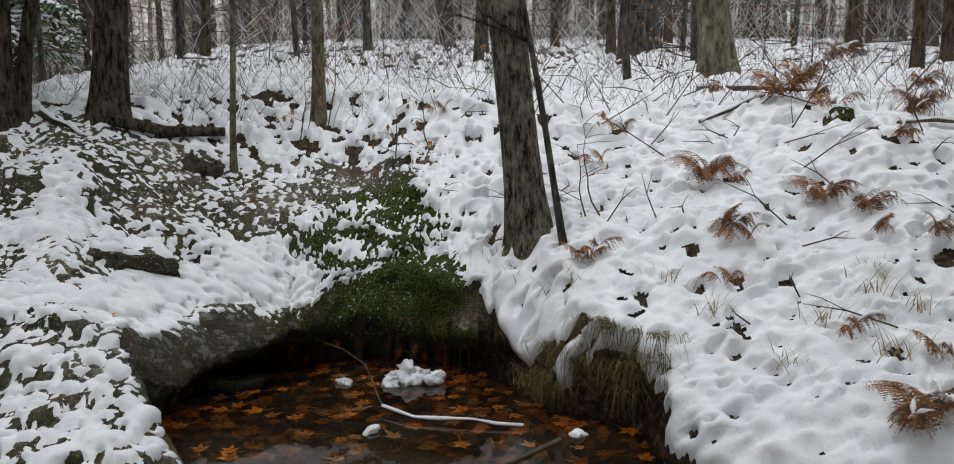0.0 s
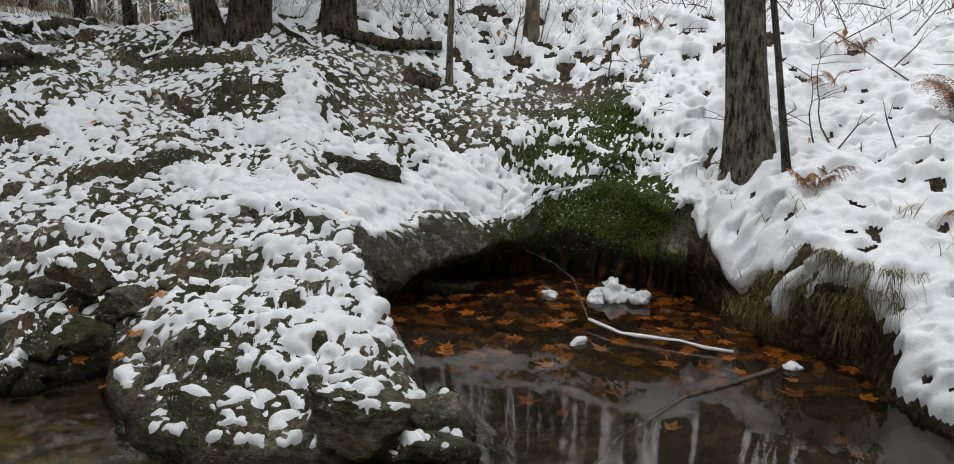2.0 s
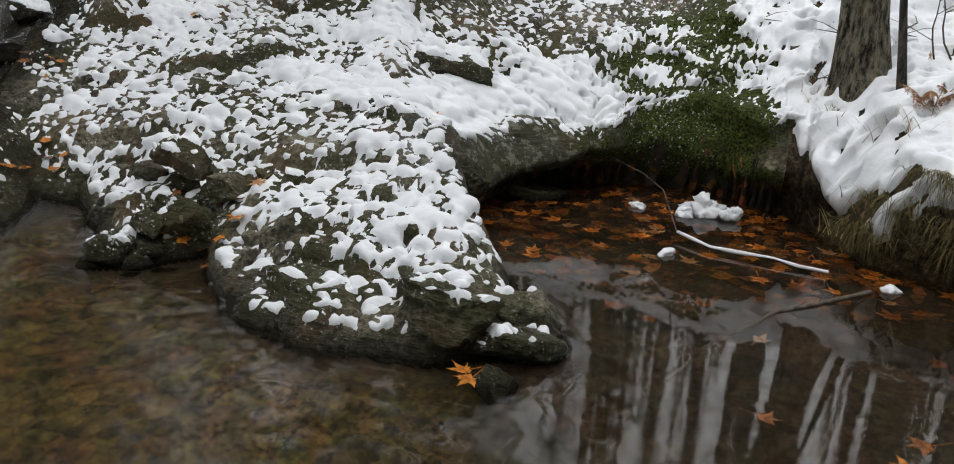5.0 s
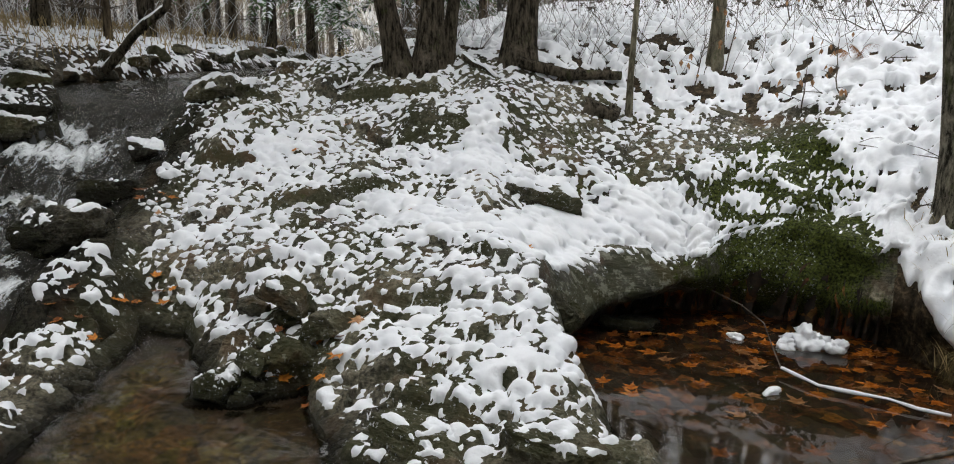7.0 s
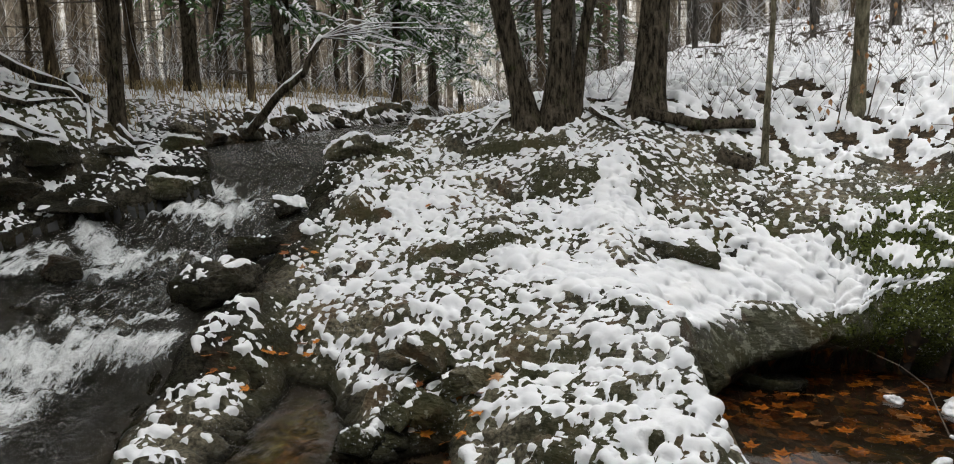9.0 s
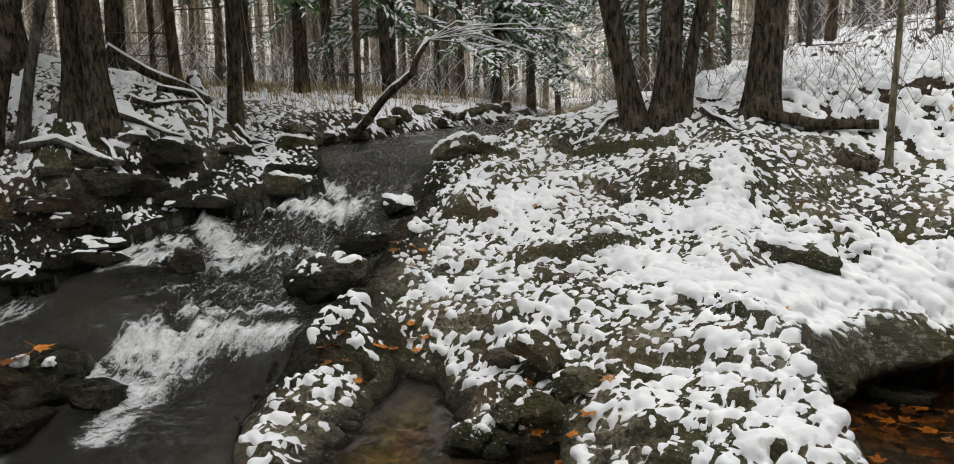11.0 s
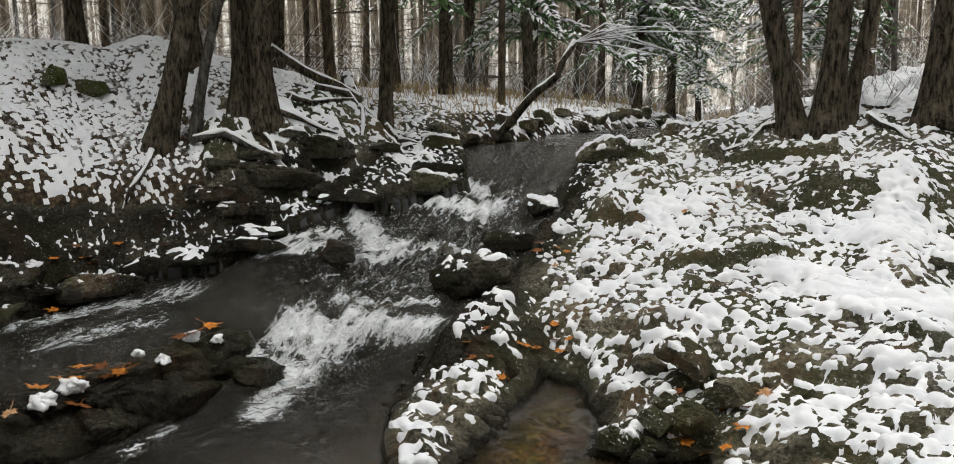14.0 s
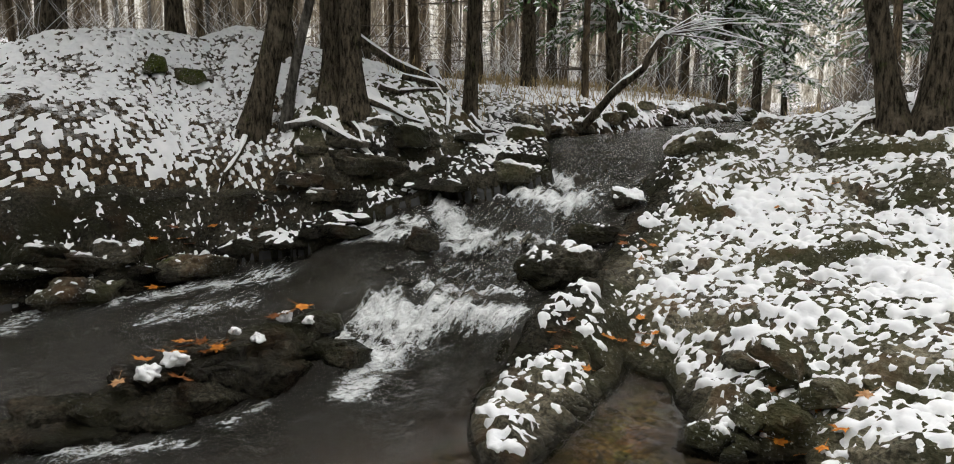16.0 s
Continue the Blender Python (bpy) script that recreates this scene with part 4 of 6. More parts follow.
def branches_mesh(name, path, count, low, length, mat, seed, rise=0.5, r=0.02, twigs=3):
    """Bare limbs with side twigs along the upper trunk."""
    rnd = random.Random(seed)
    bits = []
    for _ in range(count):
        base = path[int(len(path) * rnd.uniform(low, 0.99)) - 1]
        a, n = rnd.uniform(0, 2 * math.pi), length * rnd.uniform(0.5, 1.2)
        tip = base + Vector((math.cos(a) * n, math.sin(a) * n, rise * n * rnd.uniform(0.2, 1.4)))
        limb = bent(base, tip, 4, 0.08 * n, rnd.random())
        rr = r * rnd.uniform(0.6, 1.3)
        bits.append(tube(limb, [rr * (1 - 0.8 * k / 4) for k in range(5)], 3))
        for _ in range(twigs):
            b2 = limb[rnd.randint(1, 4)]
            t2 = b2 + Vector((rnd.uniform(-1, 1), rnd.uniform(-1, 1), rnd.uniform(-0.2, 0.8))) * n * 0.35
            bits.append(tube(bent(b2, t2, 2, 0.04, rnd.random()), [rr * 0.35, rr * 0.25, rr * 0.1], 3))
    v, f = joined(bits)
    return from_arrays(name, v, f, mat)


def tree(name, x, y, lean, height_m, r0, mat, label, seed, limbs=10, low=0.3, z=None, flare=0.5, r1=None, sides=20, limb=1.5, group="", sway=0.06):
    root = empty(name, x, y, ground_z(x, y) if z is None else z)
    me, path = trunk_mesh("trunk", lean, height_m, r0, r1 or r0 * 0.45, mat, sides, flare, seed, sway)
    part("trunk", me, root)
    if limbs:
        part("branchwork", branches_mesh("branchwork", path, limbs, low, limb, mat, seed + 1), root, kind="stuff")
    tagged(root, label, "tree", group)
    return root
# ---- trees by the pool and on the outcrop ----


maple = tree("maple_tree", 0.23, 4.93, (-0.09, 0.0), 9, 0.125, BARK_MAPLE, "leaning maple with furrowed mossy grey-brown bark at the pool's bank", 3, 14, 0.45, sides=48, flare=0.75)
cedar = tree("cedar_tree", -2.92, 6.02, (0.035, 0.015), 11, 0.122, BARK_CEDAR, "thick dark cedar trunk standing alone on the snowy outcrop", 5, 10, 0.5, sides=40)


def many_stemmed(name, x, y, stems, mat, label, seed):
    root = empty(name, x, y, ground_z(x, y))
    for k, (dx, dy, lean, h, r, sway) in enumerate(stems):
        me, path = trunk_mesh("stem", lean, h, r, r * 0.5, mat, 28, 0.9, seed + k, sway)
        ob = part("stem", me, root)
        ob.location = (dx, dy, ground_z(x + dx, y + dy) - ground_z(x, y))
        limbs = part("branchwork", branches_mesh("branchwork", path, 8, 0.3, 1.3, TWIG, seed + 40 + k, 0.1, 0.012), ob)
        limbs["kind"] = "stuff"
    return tagged(root, label, "tree")


many_stemmed("cedar_clump", -3.65, 5.68, [(-0.12, -0.06, (-0.18, -0.13), 8, 0.088, 0.05), (0.06, 0.04, (0.03, 0.02), 9, 0.098, 0.05), (0.17, 0.11, (0.11, 0.08), 7, 0.05, 0.22)],
             BARK_CEDAR, "dark cedar with several stems leaning apart over the stream bank", 61)
tree("birch_tree", 2.18, 7.75, (-0.13, 0.0), 9, 0.155, BARK_BIRCH, "pale yellow-grey birch trunk leaning in the snowy wood", 11, 8, 0.5, sides=28)
tree("grey_tree", 2.05, 11.2, (0.0, 0.0), 11, 0.24, BARK_GREY, "thick grey beech trunk behind the brush", 12, 8, 0.5, sides=20)
tree("grey_tree", -0.72, 12.6, (0.02, 0.0), 11, 0.14, BARK_GREY, "straight grey trunk on the snowy hillside", 13, 8, 0.4, sides=16)
tree("sapling_tree", -1.95, 5.92, (0.03, 0.02), 4.5, 0.025, BARK_BIRCH, "crooked pale sapling beside a small hollow stump", 14, 9, 0.2, sides=12, limb=0.8, sway=0.1)
tree("birch_sapling", -1.46, 6.62, (-0.02, 0.0), 6, 0.055, BARK_BIRCH, "slender grey birch with snow at its foot", 15, 9, 0.25, sides=12, limb=0.9)
tree("sapling_tree", -1.68, 11.0, (0.0, 0.0), 7, 0.06, BARK_GREY, "thin grey sapling on the hillside", 16, 8, 0.3, sides=8)
tree("sapling_tree", -0.17, 9.6, (0.01, 0.0), 7, 0.06, BARK_GREY, "thin brown sapling with tan leaves at its foot", 17, 8, 0.25, sides=8)
tree("sapling_tree", 1.25, 7.4, (-0.05, 0.0), 5, 0.035, BARK_GREY, "thin grey sapling in the snowy brush", 18, 8, 0.3, sides=8)
tree("broken_sapling", 0.44, 4.7, (-0.19, 0.05), 3.2, 0.023, BARK_GREY, "thin broken grey sapling leaning beside the maple", 19, 6, 0.45, sides=12, limb=0.5, sway=0.05)

# ---- trees of the far bank ----
tree("leaning_cedar", -8.0, 2.14, (0.15, 0.21), 8, 0.112, BARK_CEDAR, "mossy cedar leaning over the far bank's ledge", 21, 10, 0.4, sides=36, flare=0.55)
tree("thin_stem", -7.85, 2.4, (0.16, 0.16), 6, 0.05, BARK_GREY, "thin mottled stem leaning beside a cedar", 22, 7, 0.4, sides=12, sway=0.15)
many_stemmed("cedar_pair", -7.58, 2.93, [(-0.14, -0.10, (0.0, 0.0), 10, 0.08, 0.04), (0.07, 0.03, (-0.015, -0.02), 10, 0.10, 0.04)], BARK_CEDAR, "dark twin-trunked cedar with roots spreading over the ledge", 71)
tree("cedar_tree", -7.38, 4.18, (0.01, 0.02), 9, 0.075, BARK_CEDAR, "slim dark cedar on the bank above the ledge", 23, 10, 0.35, sides=16)
tree("dead_snag", -11.6, 4.6, (0.0, 0.0), 3.4, 0.12, BARK_SNAG, "broken snag of bare orange-brown wood", 24, 0, sides=14)
tree("cedar_tree", -8.8, 2.8, (-0.05, -0.06), 9, 0.12, BARK_CEDAR, "dark cedar trunk behind the leaning one", 25, 8, 0.4, sides=16)
tree("dark_tree", -13.0, 1.15, (0.03, 0.04), 10, 0.22, BARK_CEDAR, "thick dark trunk behind the snowy mound", 26, 8, 0.4, sides=16)
tree("dark_tree", -10.4, 2.15, (-0.02, -0.05), 9, 0.10, BARK_CEDAR, "dark trunk at the snowy mound's shoulder", 27, 8, 0.4, sides=16)
tree("dark_tree", -13.5, 0.5, (-0.08, -0.1), 9, 0.16, BARK_CEDAR, "leaning dark trunk behind the snowy mound", 28, 8, 0.4, sides=16)

# ---- the woods behind ----
rng = random.Random(77)


def open_ground(x, y, gap):
    p, q = np.array([x]), np.array([y])
    return not in_water(p, q)[0] and min(to_line(p, q, NEAR_SIDE)[0], to_line(p, q, FAR_SIDE)[0]) > gap


def wood_tree(k, mat, r, h):
    root = empty("wood_tree", 0, 0, -50)
    me, path = trunk_mesh("trunk", (rng.uniform(-0.03, 0.03), rng.uniform(-0.03, 0.03)), h, r, r * 0.5, mat, 10, 0.35, 200 + k, 0.08)
    part("trunk", me, root)
    limbs = part("branchwork", branches_mesh("branchwork", path, 34, 0.06, 1.4, TWIG, 300 + k, 0.1, 0.010, 4), root)
    limbs["kind"] = "stuff"
    return root


KINDS = [(BARK_BROWN, 0.065, 11, "slender grey hardwood trunk in the snowy wood"), (BARK_CEDAR, 0.085, 12, "dark conifer trunk in the snowy wood"), (BARK_GREY, 0.13, 13, "stout grey hardwood trunk in the snowy wood"),
         (BARK_BROWN, 0.045, 10, "thin dark conifer trunk in the snowy wood"), (BARK_GREY, 0.035, 8, "thin pale sapling in the snowy wood")]
models = [(wood_tree(k, m, r, h), text) for k, (m, r, h, text) in enumerate(KINDS)]
first = [True] * len(models)
spots = []
while len(spots) < 290:
    a, d = rng.uniform(-40, 98), rng.uniform(9.5, 30)
    x, y = -0.4 - d * math.sin(radians(a)), -0.1 + d * math.cos(radians(a))
    if not open_ground(x, y, 0.6) or (x + 10.3) ** 2 + (y - 1.5) ** 2 < 7:
        continue
    if any((x - p) ** 2 + (y - q) ** 2 < 0.5 for p, q in spots):
        continue
    spots.append((x, y))
    dark = a > 22
    k = rng.choice([1, 3, 0, 0, 4, 4]) if dark else rng.choice([0, 0, 2, 4, 4, 3])
    if d < 14 and -20 < a < 22 and k == 2:
        k = 4
    ob, text = models[k]
    at = pose(x, y, ground_z(x, y) - 0.05, 0, 0, rng.uniform(0, 360))
    if first[k]:
        ob.matrix_basis, first[k] = at, False
        tagged(ob, text, "tree", "trees of the wood")
    else:
        copy_thing(ob, at)


def far_wood():
    """Trunks too far off to tell apart, and the brush between them."""
    r = random.Random(5)
    bits = []
    for _ in range(900):
        a, d = r.uniform(-60, 120), r.uniform(22, 75)
        x, y = -d * math.sin(radians(a)), d * math.cos(radians(a))
        bits.append((x, y, r.uniform(0.04, 0.2), r.uniform(9, 15), r.uniform(-0.04, 0.04)))
    keep_x, keep_y = np.array([b[0] for b in bits]), np.array([b[1] for b in bits])
    zs, wet = height(keep_x, keep_y, False), in_water(keep_x, keep_y)
    out = []
    for (x, y, rad, h, lean), z, w in zip(bits, zs, wet):
        if not w:
            out.append(tube([(x, y, z - 0.2), (x + lean * h * 0.5, y, z + h * 0.5), (x + lean * h, y, z + h)], [rad, rad * 0.8, rad * 0.4], 5))
    return joined(out)


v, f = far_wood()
tagged(new("far_woods", from_arrays("far_woods", v, f, BARK_HAZED)), "grey trunks of the winter wood in the distance", "trees", kind="stuff")


def twiggery(name, count, dmin, dmax, a0, a1, tall, mat, seed, thick=0.006, spread=0.5, gap=0.3):
    """Thin upright and slanting stems scattered over the ground."""
    r = random.Random(seed)
    pts = []
    while len(pts) < count:
        a, d = r.uniform(a0, a1), dmin * (dmax / dmin) ** r.random()
        x, y = -0.4 - d * math.sin(radians(a)), -0.1 + d * math.cos(radians(a))
        pts.append((x, y, d))
    px, py = np.array([p[0] for p in pts]), np.array([p[1] for p in pts])
    zs = height(px, py)
    ok = ~in_water(px, py) & (np.minimum(to_line(px, py, NEAR_SIDE), to_line(px, py, FAR_SIDE)) > gap) & ((rockiness(px, py) < 0.3) | (px < -6))
    out = []
    for (x, y, d), z, good in zip(pts, zs, ok):
        if good:
            h = tall * r.uniform(0.3, 1.2)
            tip = (x + r.uniform(-spread, spread) * h, y + r.uniform(-spread, spread) * h, z + h)
            t = thick * r.uniform(0.5, 1.3) * max(1, d / 12)
            out.append(tube(bent((x, y, z - 0.02), tip, 2, 0.12 * h, r.random()), [t, t * 0.75, t * 0.3], 3))
            if r.random() < 0.6:
                m = Vector((x, y, z)).lerp(Vector(tip), 0.5)
                e = m + Vector((r.uniform(-1, 1), r.uniform(-1, 1), 0.6)) * h * 0.35
                out.append(tube([m, m.lerp(e, 0.5) + Vector((0, 0, 0.03)), e], [t * 0.6, t * 0.45, t * 0.2], 3))
    return from_arrays(name, *joined(out), mat)


tagged(new("brush", twiggery("brush", 8500, 6.6, 40, -40, 40, 0.3, TWIG, 1, 0.0028, 1.0)), "thin bare brush on the snowy hillside", "brush", kind="stuff")
tagged(new("brush", twiggery("brush", 2400, 11.5, 40, 40, 98, 0.6, TWIG, 2, 0.004, 0.35)), "thin bare undergrowth among the conifers", "brush", kind="stuff")
tagged(new("snowy_brush", twiggery("snowy_brush", 4200, 11, 40, -40, 98, 1.1, PALE_TWIG, 4, 0.004, 1.3)), "thin twigs of the wood coated with snow", "brush", kind="stuff")
tagged(new("dry_grass", twiggery("dry_grass", 2600, 8.6, 20, 34, 64, 0.17, STRAW, 3, 0.006, 0.6, 0.2)), "tan dry grass along the far bank", "grass", kind="stuff")

# ---- the far edge of the wood ----


def backdrop_mesh():
    m, n, l, p = material("distant_wood")
    vec = coords(n, l, (2.6, 2.6, 0.8))
    col = ramp(n, l, noise_tex(n, l, vec, 1.0, 9, 0.8), [(0.36, (0.07, 0.06, 0.045)), (0.48, (0.24, 0.22, 0.18)), (0.6, (0.66, 0.65, 0.62))])
    l.new(col, p.inputs["Base Color"])
    p.inputs["Roughness"].default_value = 1.0
    p.inputs["Specular IOR Level"].default_value = 0.0
    verts, faces = [], []
    for k in range(97):
        a = 2 * math.pi * k / 96
        x, y = 95 * math.cos(a), 95 * math.sin(a)
        top = 19 + 3 * math.sin(5 * a) + 2 * math.sin(13 * a + 1)
        verts += [(x, y, -4), (x, y, top)]
        if k:
            faces.append((2 * k - 2, 2 * k, 2 * k + 1, 2 * k - 1))
    return from_arrays("backdrop", verts, faces, m)


tagged(new("backdrop", backdrop_mesh()), "hazy grey-brown wall of distant winter forest", "backdrop", kind="structure")
# ================= stones =================


def stone_shape(planes, detail, soft=14.0):
    """A rock cut by planes (normal, distance): unit directions, radii, and triangles."""
    bm = bmesh.new()
    bmesh.ops.create_icosphere(bm, subdivisions=detail, radius=1)
    dirs = np.array([v.co[:] for v in bm.verts])
    faces = [tuple(v.index for v in f.verts) for f in bm.faces]
    bm.free()
    total = np.zeros(len(dirs))
    for normal, d in planes:
        nn = np.array(normal, float)
        nn /= np.linalg.norm(nn)
        total += np.clip(dirs @ nn / d, 0, None) ** soft
    radii = total ** (-1 / soft)
    return dirs * radii[:, None], faces


def roughen(v, amount, size, seed):
    out = v.copy()
    for k in range(len(v)):
        p = Vector(v[k])
        n1 = noise.noise(p / size + Vector((seed, 0, 0)))
        n2 = noise.noise(p / size * 3.1 + Vector((0, seed, 0)))
        n3 = noise.noise(p / size * 8 + Vector((0, seed, 3)))
        band = (p.z * 11 + 1.3 * noise.noise(p * 4)) % 1.0
        n1 += 0.5 * (abs(band - 0.5) * 2) ** 3 * -0.8
        out[k] = v[k] * (1 + (amount * (n1 + 0.5 * n2 + 0.32 * n3)) / max(0.05, p.length))
    return out


def normals_of(v, faces):
    f = np.array(faces)
    fn = np.cross(v[f[:, 1]] - v[f[:, 0]], v[f[:, 2]] - v[f[:, 0]])
    out = np.zeros_like(v)
    for k in range(3):
        np.add.at(out, f[:, k], fn)
    return out / np.maximum(np.linalg.norm(out, axis=1, keepdims=True), 1e-9)


def snow_cap(v, faces, amount, thick, seed, scale=0.09, flat=0.62):
    """A snow layer on what faces up of a stone; amount 0 to 1 is how much of it is covered."""
    n = normals_of(v, faces)
    lay = np.array([noise.noise(Vector(p) / scale + Vector((seed * 1.7, 0, 0))) + 0.5 * noise.noise(Vector(p) / scale * 2.3 + Vector((0, seed, 0))) for p in v])
    t = (amount - 0.5) * 1.6 + lay * 0.9 - np.clip((flat + 0.25 - n[:, 2]) * 3, 0, 3)
    up = np.where(t > 0, thick * np.sqrt(np.clip(t, 0, 1)) + 0.3 * thick * np.clip(t, 0, 1), -0.012)
    out = v + n * up[:, None] * 0.55 + np.array([0, 0, 1.0]) * up[:, None] * 0.45
    keep = [f for f in faces if (t[list(f)] > 0).any()]
    used = sorted({i for f in keep for i in f})
    back = {i: k for k, i in enumerate(used)}
    return out[used], [tuple(back[i] for i in f) for f in keep]


def random_planes(seed, sx, sy, sz, count=11):
    r = random.Random(seed)
    out = [((1, 0.2, 0.3), sx), ((-1, 0.3, 0.2), sx), ((0.3, 1, 0.3), sy), ((-0.2, -1, 0.35), sy), ((0.12, 0.1, 1), sz), ((0, 0, -1), sz)]
    for _ in range(count):
        n = Vector((r.gauss(0, 1), r.gauss(0, 1), r.gauss(0, 1))).normalized()
        reach = math.sqrt((sx * n.x) ** 2 + (sy * n.y) ** 2 + (sz * n.z) ** 2)
        out.append((n[:], reach * r.uniform(0.66, 0.98)))
    return out


def stone(name, x, y, z, size, turn, seed, label, snow=0.0, planes=None, detail=5, moss=0.0, wet_below=0.12, thick=0.03, rough=0.06, tilt=0, soft=38.0, mat=None, creep=0.62):
    """A stone with its centre at x, y, z."""
    v, f = stone_shape(planes or random_planes(seed, *size), detail, soft)
    v = roughen(v, rough * min(1.0, max(size) * 2), max(size) * 0.6, seed)
    v = v @ np.array(pose(0, 0, 0, tilt, 0, turn).to_3x3()).T
    wet = np.clip(1 - (v[:, 2] + z - float(water_z(np.array([x]), np.array([y]))[0])) / wet_below, 0, 1)
    ob = new(name, from_arrays(name, v, f, mat or ROCK, {"moss": np.full(len(v), moss), "wet": wet}, shade=detail > 5))
    ob.location = (x, y, z)
    if snow:
        sv, sf = snow_cap(v, f, snow, thick, seed, 0.09 if creep > 0.5 else 0.15, creep)
        if sf:
            part("snow", from_arrays("snow", sv, sf, SNOW), ob, "melting white snow cap", "stuff")
    return tagged(ob, label, "rock")


def surface(x, y):
    p, q = np.array([x]), np.array([y])
    return max(ground_z(x, y), float(water_z(p, q)[0]) if in_water(p, q)[0] else -9)


for x, y, dz, size, turn, seed, snow, tilt, text in [
    (-2.28, 4.6, -0.04, (0.3, 0.18, 0.15), 24, 21, 0.75, 0, "dark blocky rock with a snow cap on the outcrop"),
    (-1.0, 2.62, 0.02, (0.16, 0.12, 0.12), 60, 57, 0.3, 0, "blocky jointed rock at the side of the outcrop's tongue"),
    (-1.25, 2.4, 0.0, (0.26, 0.15, 0.11), 10, 58, 0.45, 0, "low rounded shelf of brown-grey rock at the water"),
    (-1.75, 2.3, 0.0, (0.25, 0.16, 0.12), -15, 59, 0.4, 0, "dark wet rock at the foot of the outcrop's tongue"),
    (-2.93, 2.50, 0.02, (0.12, 0.10, 0.085), 30, 26, 0.45, 0, "small dark wet stone with snow at the water's edge"),
    (-2.72, 2.72, 0.05, (0.13, 0.08, 0.06), -20, 27, 0.35, 10, "angular dark wet stone at the water's edge"),
    (-2.62, 2.92, 0.08, (0.12, 0.09, 0.07), 40, 28, 0.3, 15, "angular grey stone among fallen leaves"),
    (-2.88, 2.80, 0.06, (0.09, 0.07, 0.06), 0, 29, 0.4, 0, "small wet stone among fallen leaves"),
    (-3.0, 3.02, 0.10, (0.15, 0.10, 0.07), 10, 30, 0.4, 10, "angular grey stone with specks of snow"),
    (-1.02, 2.42, 0.00, (0.22, 0.12, 0.09), 20, 31, 0.42, 0, "flat wet brown-grey stone at the tip of the outcrop"),
    (-0.98, 2.16, -0.01, (0.09, 0.07, 0.06), 0, 32, 0.0, 0, "small wet stone in the water"),
    (-1.62, 3.5, 0.0, (0.12, 0.10, 0.14), 30, 35, 0.0, 0, "small wet block under the overhang"),
    (-1.5, 4.4, -0.05, (0.2, 0.14, 0.10), 20, 36, 0.0, 0, "wet slab in the shade under the overhang"),
    (-4.78, 3.17, 0.02, (0.38, 0.2, 0.19), 48, 37, 0.5, 0, "black wet boulder with a snowy top beside the rapids"),
    (-6.03, 2.8, 0.04, (0.2, 0.13, 0.09), 20, 38, 0.0, 0, "black wet boulder in the rapids"),
    (-4.95, 3.75, -0.02, (0.26, 0.14, 0.08), 60, 39, 0.3, 0, "dark wet rock at the edge of the rapids"),
    (-5.05, 4.1, 0.0, (0.17, 0.12, 0.08), 50, 40, 0.65, 0, "dark rock with snow at the upper rapids"),
    (-4.9, 4.8, -0.03, (0.34, 0.16, 0.09), 55, 41, 0.8, 0, "snowy rock ledge beside the upper stream"),
    (-4.8, 5.6, -0.04, (0.35, 0.16, 0.08), 60, 42, 0.8, 0, "snowy rock ledge beside the upper stream"),
    (-6.2, 3.9, 0.0, (0.24, 0.18, 0.08), 30, 47, 0.55, 0, "dark jumbled rock with snow at the upper rapids"),
    (-6.75, 4.45, -0.02, (0.24, 0.14, 0.06), 20, 48, 0.7, 0, "dark rock slab with snow by the upper stream"),
    (-7.1, 1.35, 0.08, (0.4, 0.16, 0.09), 70, 50, 0.3, 0, "dark wet rock step along the far bank"),
    (-7.25, 0.55, 0.06, (0.45, 0.16, 0.10), 85, 51, 0.3, 0, "dark wet rock step along the far bank"),
    (-9.2, 1.62, 0.05, (0.18, 0.12, 0.1), 20, 52, 0.2, 0, "small mossy stone on the snowy mound"),
    (-9.0, 1.9, 0.04, (0.15, 0.12, 0.1), 20, 53, 0.0, 0, "small mossy stone on the snowy mound"),
    (2.32, 5.45, 0.03, (0.12, 0.09, 0.08), 0, 54, 0.6, 0, "small mossy stone under snow on the bank"),
    (-7.9, 7.9, 0.0, (0.25, 0.2, 0.12), 20, 55, 0.8, 0, "snowy stone at the edge of the stream"),
    (-7.4, 12.8, 0.0, (1.0, 0.5, 0.3), 20, 56, 0.7, 0, "large dark snowy rock at the stream's bend"),
]:
    stone("boulder", x, y, surface(x, y) + dz, size, turn, seed, text, snow, tilt=tilt, moss=0.5 if "mossy" in text else 0.1, wet_below=0.6 if "black" in text else 0.12)

ir = random.Random(6)
for k in range(20):
    x, y = ir.uniform(-3.3, -2.35), ir.uniform(2.5, 3.15)
    s = ir.uniform(0.04, 0.1)
    if open_ground(x, y, 0.02):
        stone("loose_stone", x, y, surface(x, y) + 0.3 * s, (s, s * ir.uniform(0.6, 0.9), s * ir.uniform(0.45, 0.7)), ir.uniform(0, 180), 600 + k, "angular wet stone lying on the outcrop's low shore", ir.choice([0.0, 0.0, 0.4, 0.6]), detail=3, tilt=ir.uniform(-20, 20))
CREST = [0, 0.3, 0.65, 1], [-4.95, -5.03, -5.13, -5.2], [-0.16, 0.55, 1.04, 1.6], [0.06, 0.19, 0.26, 0.31]
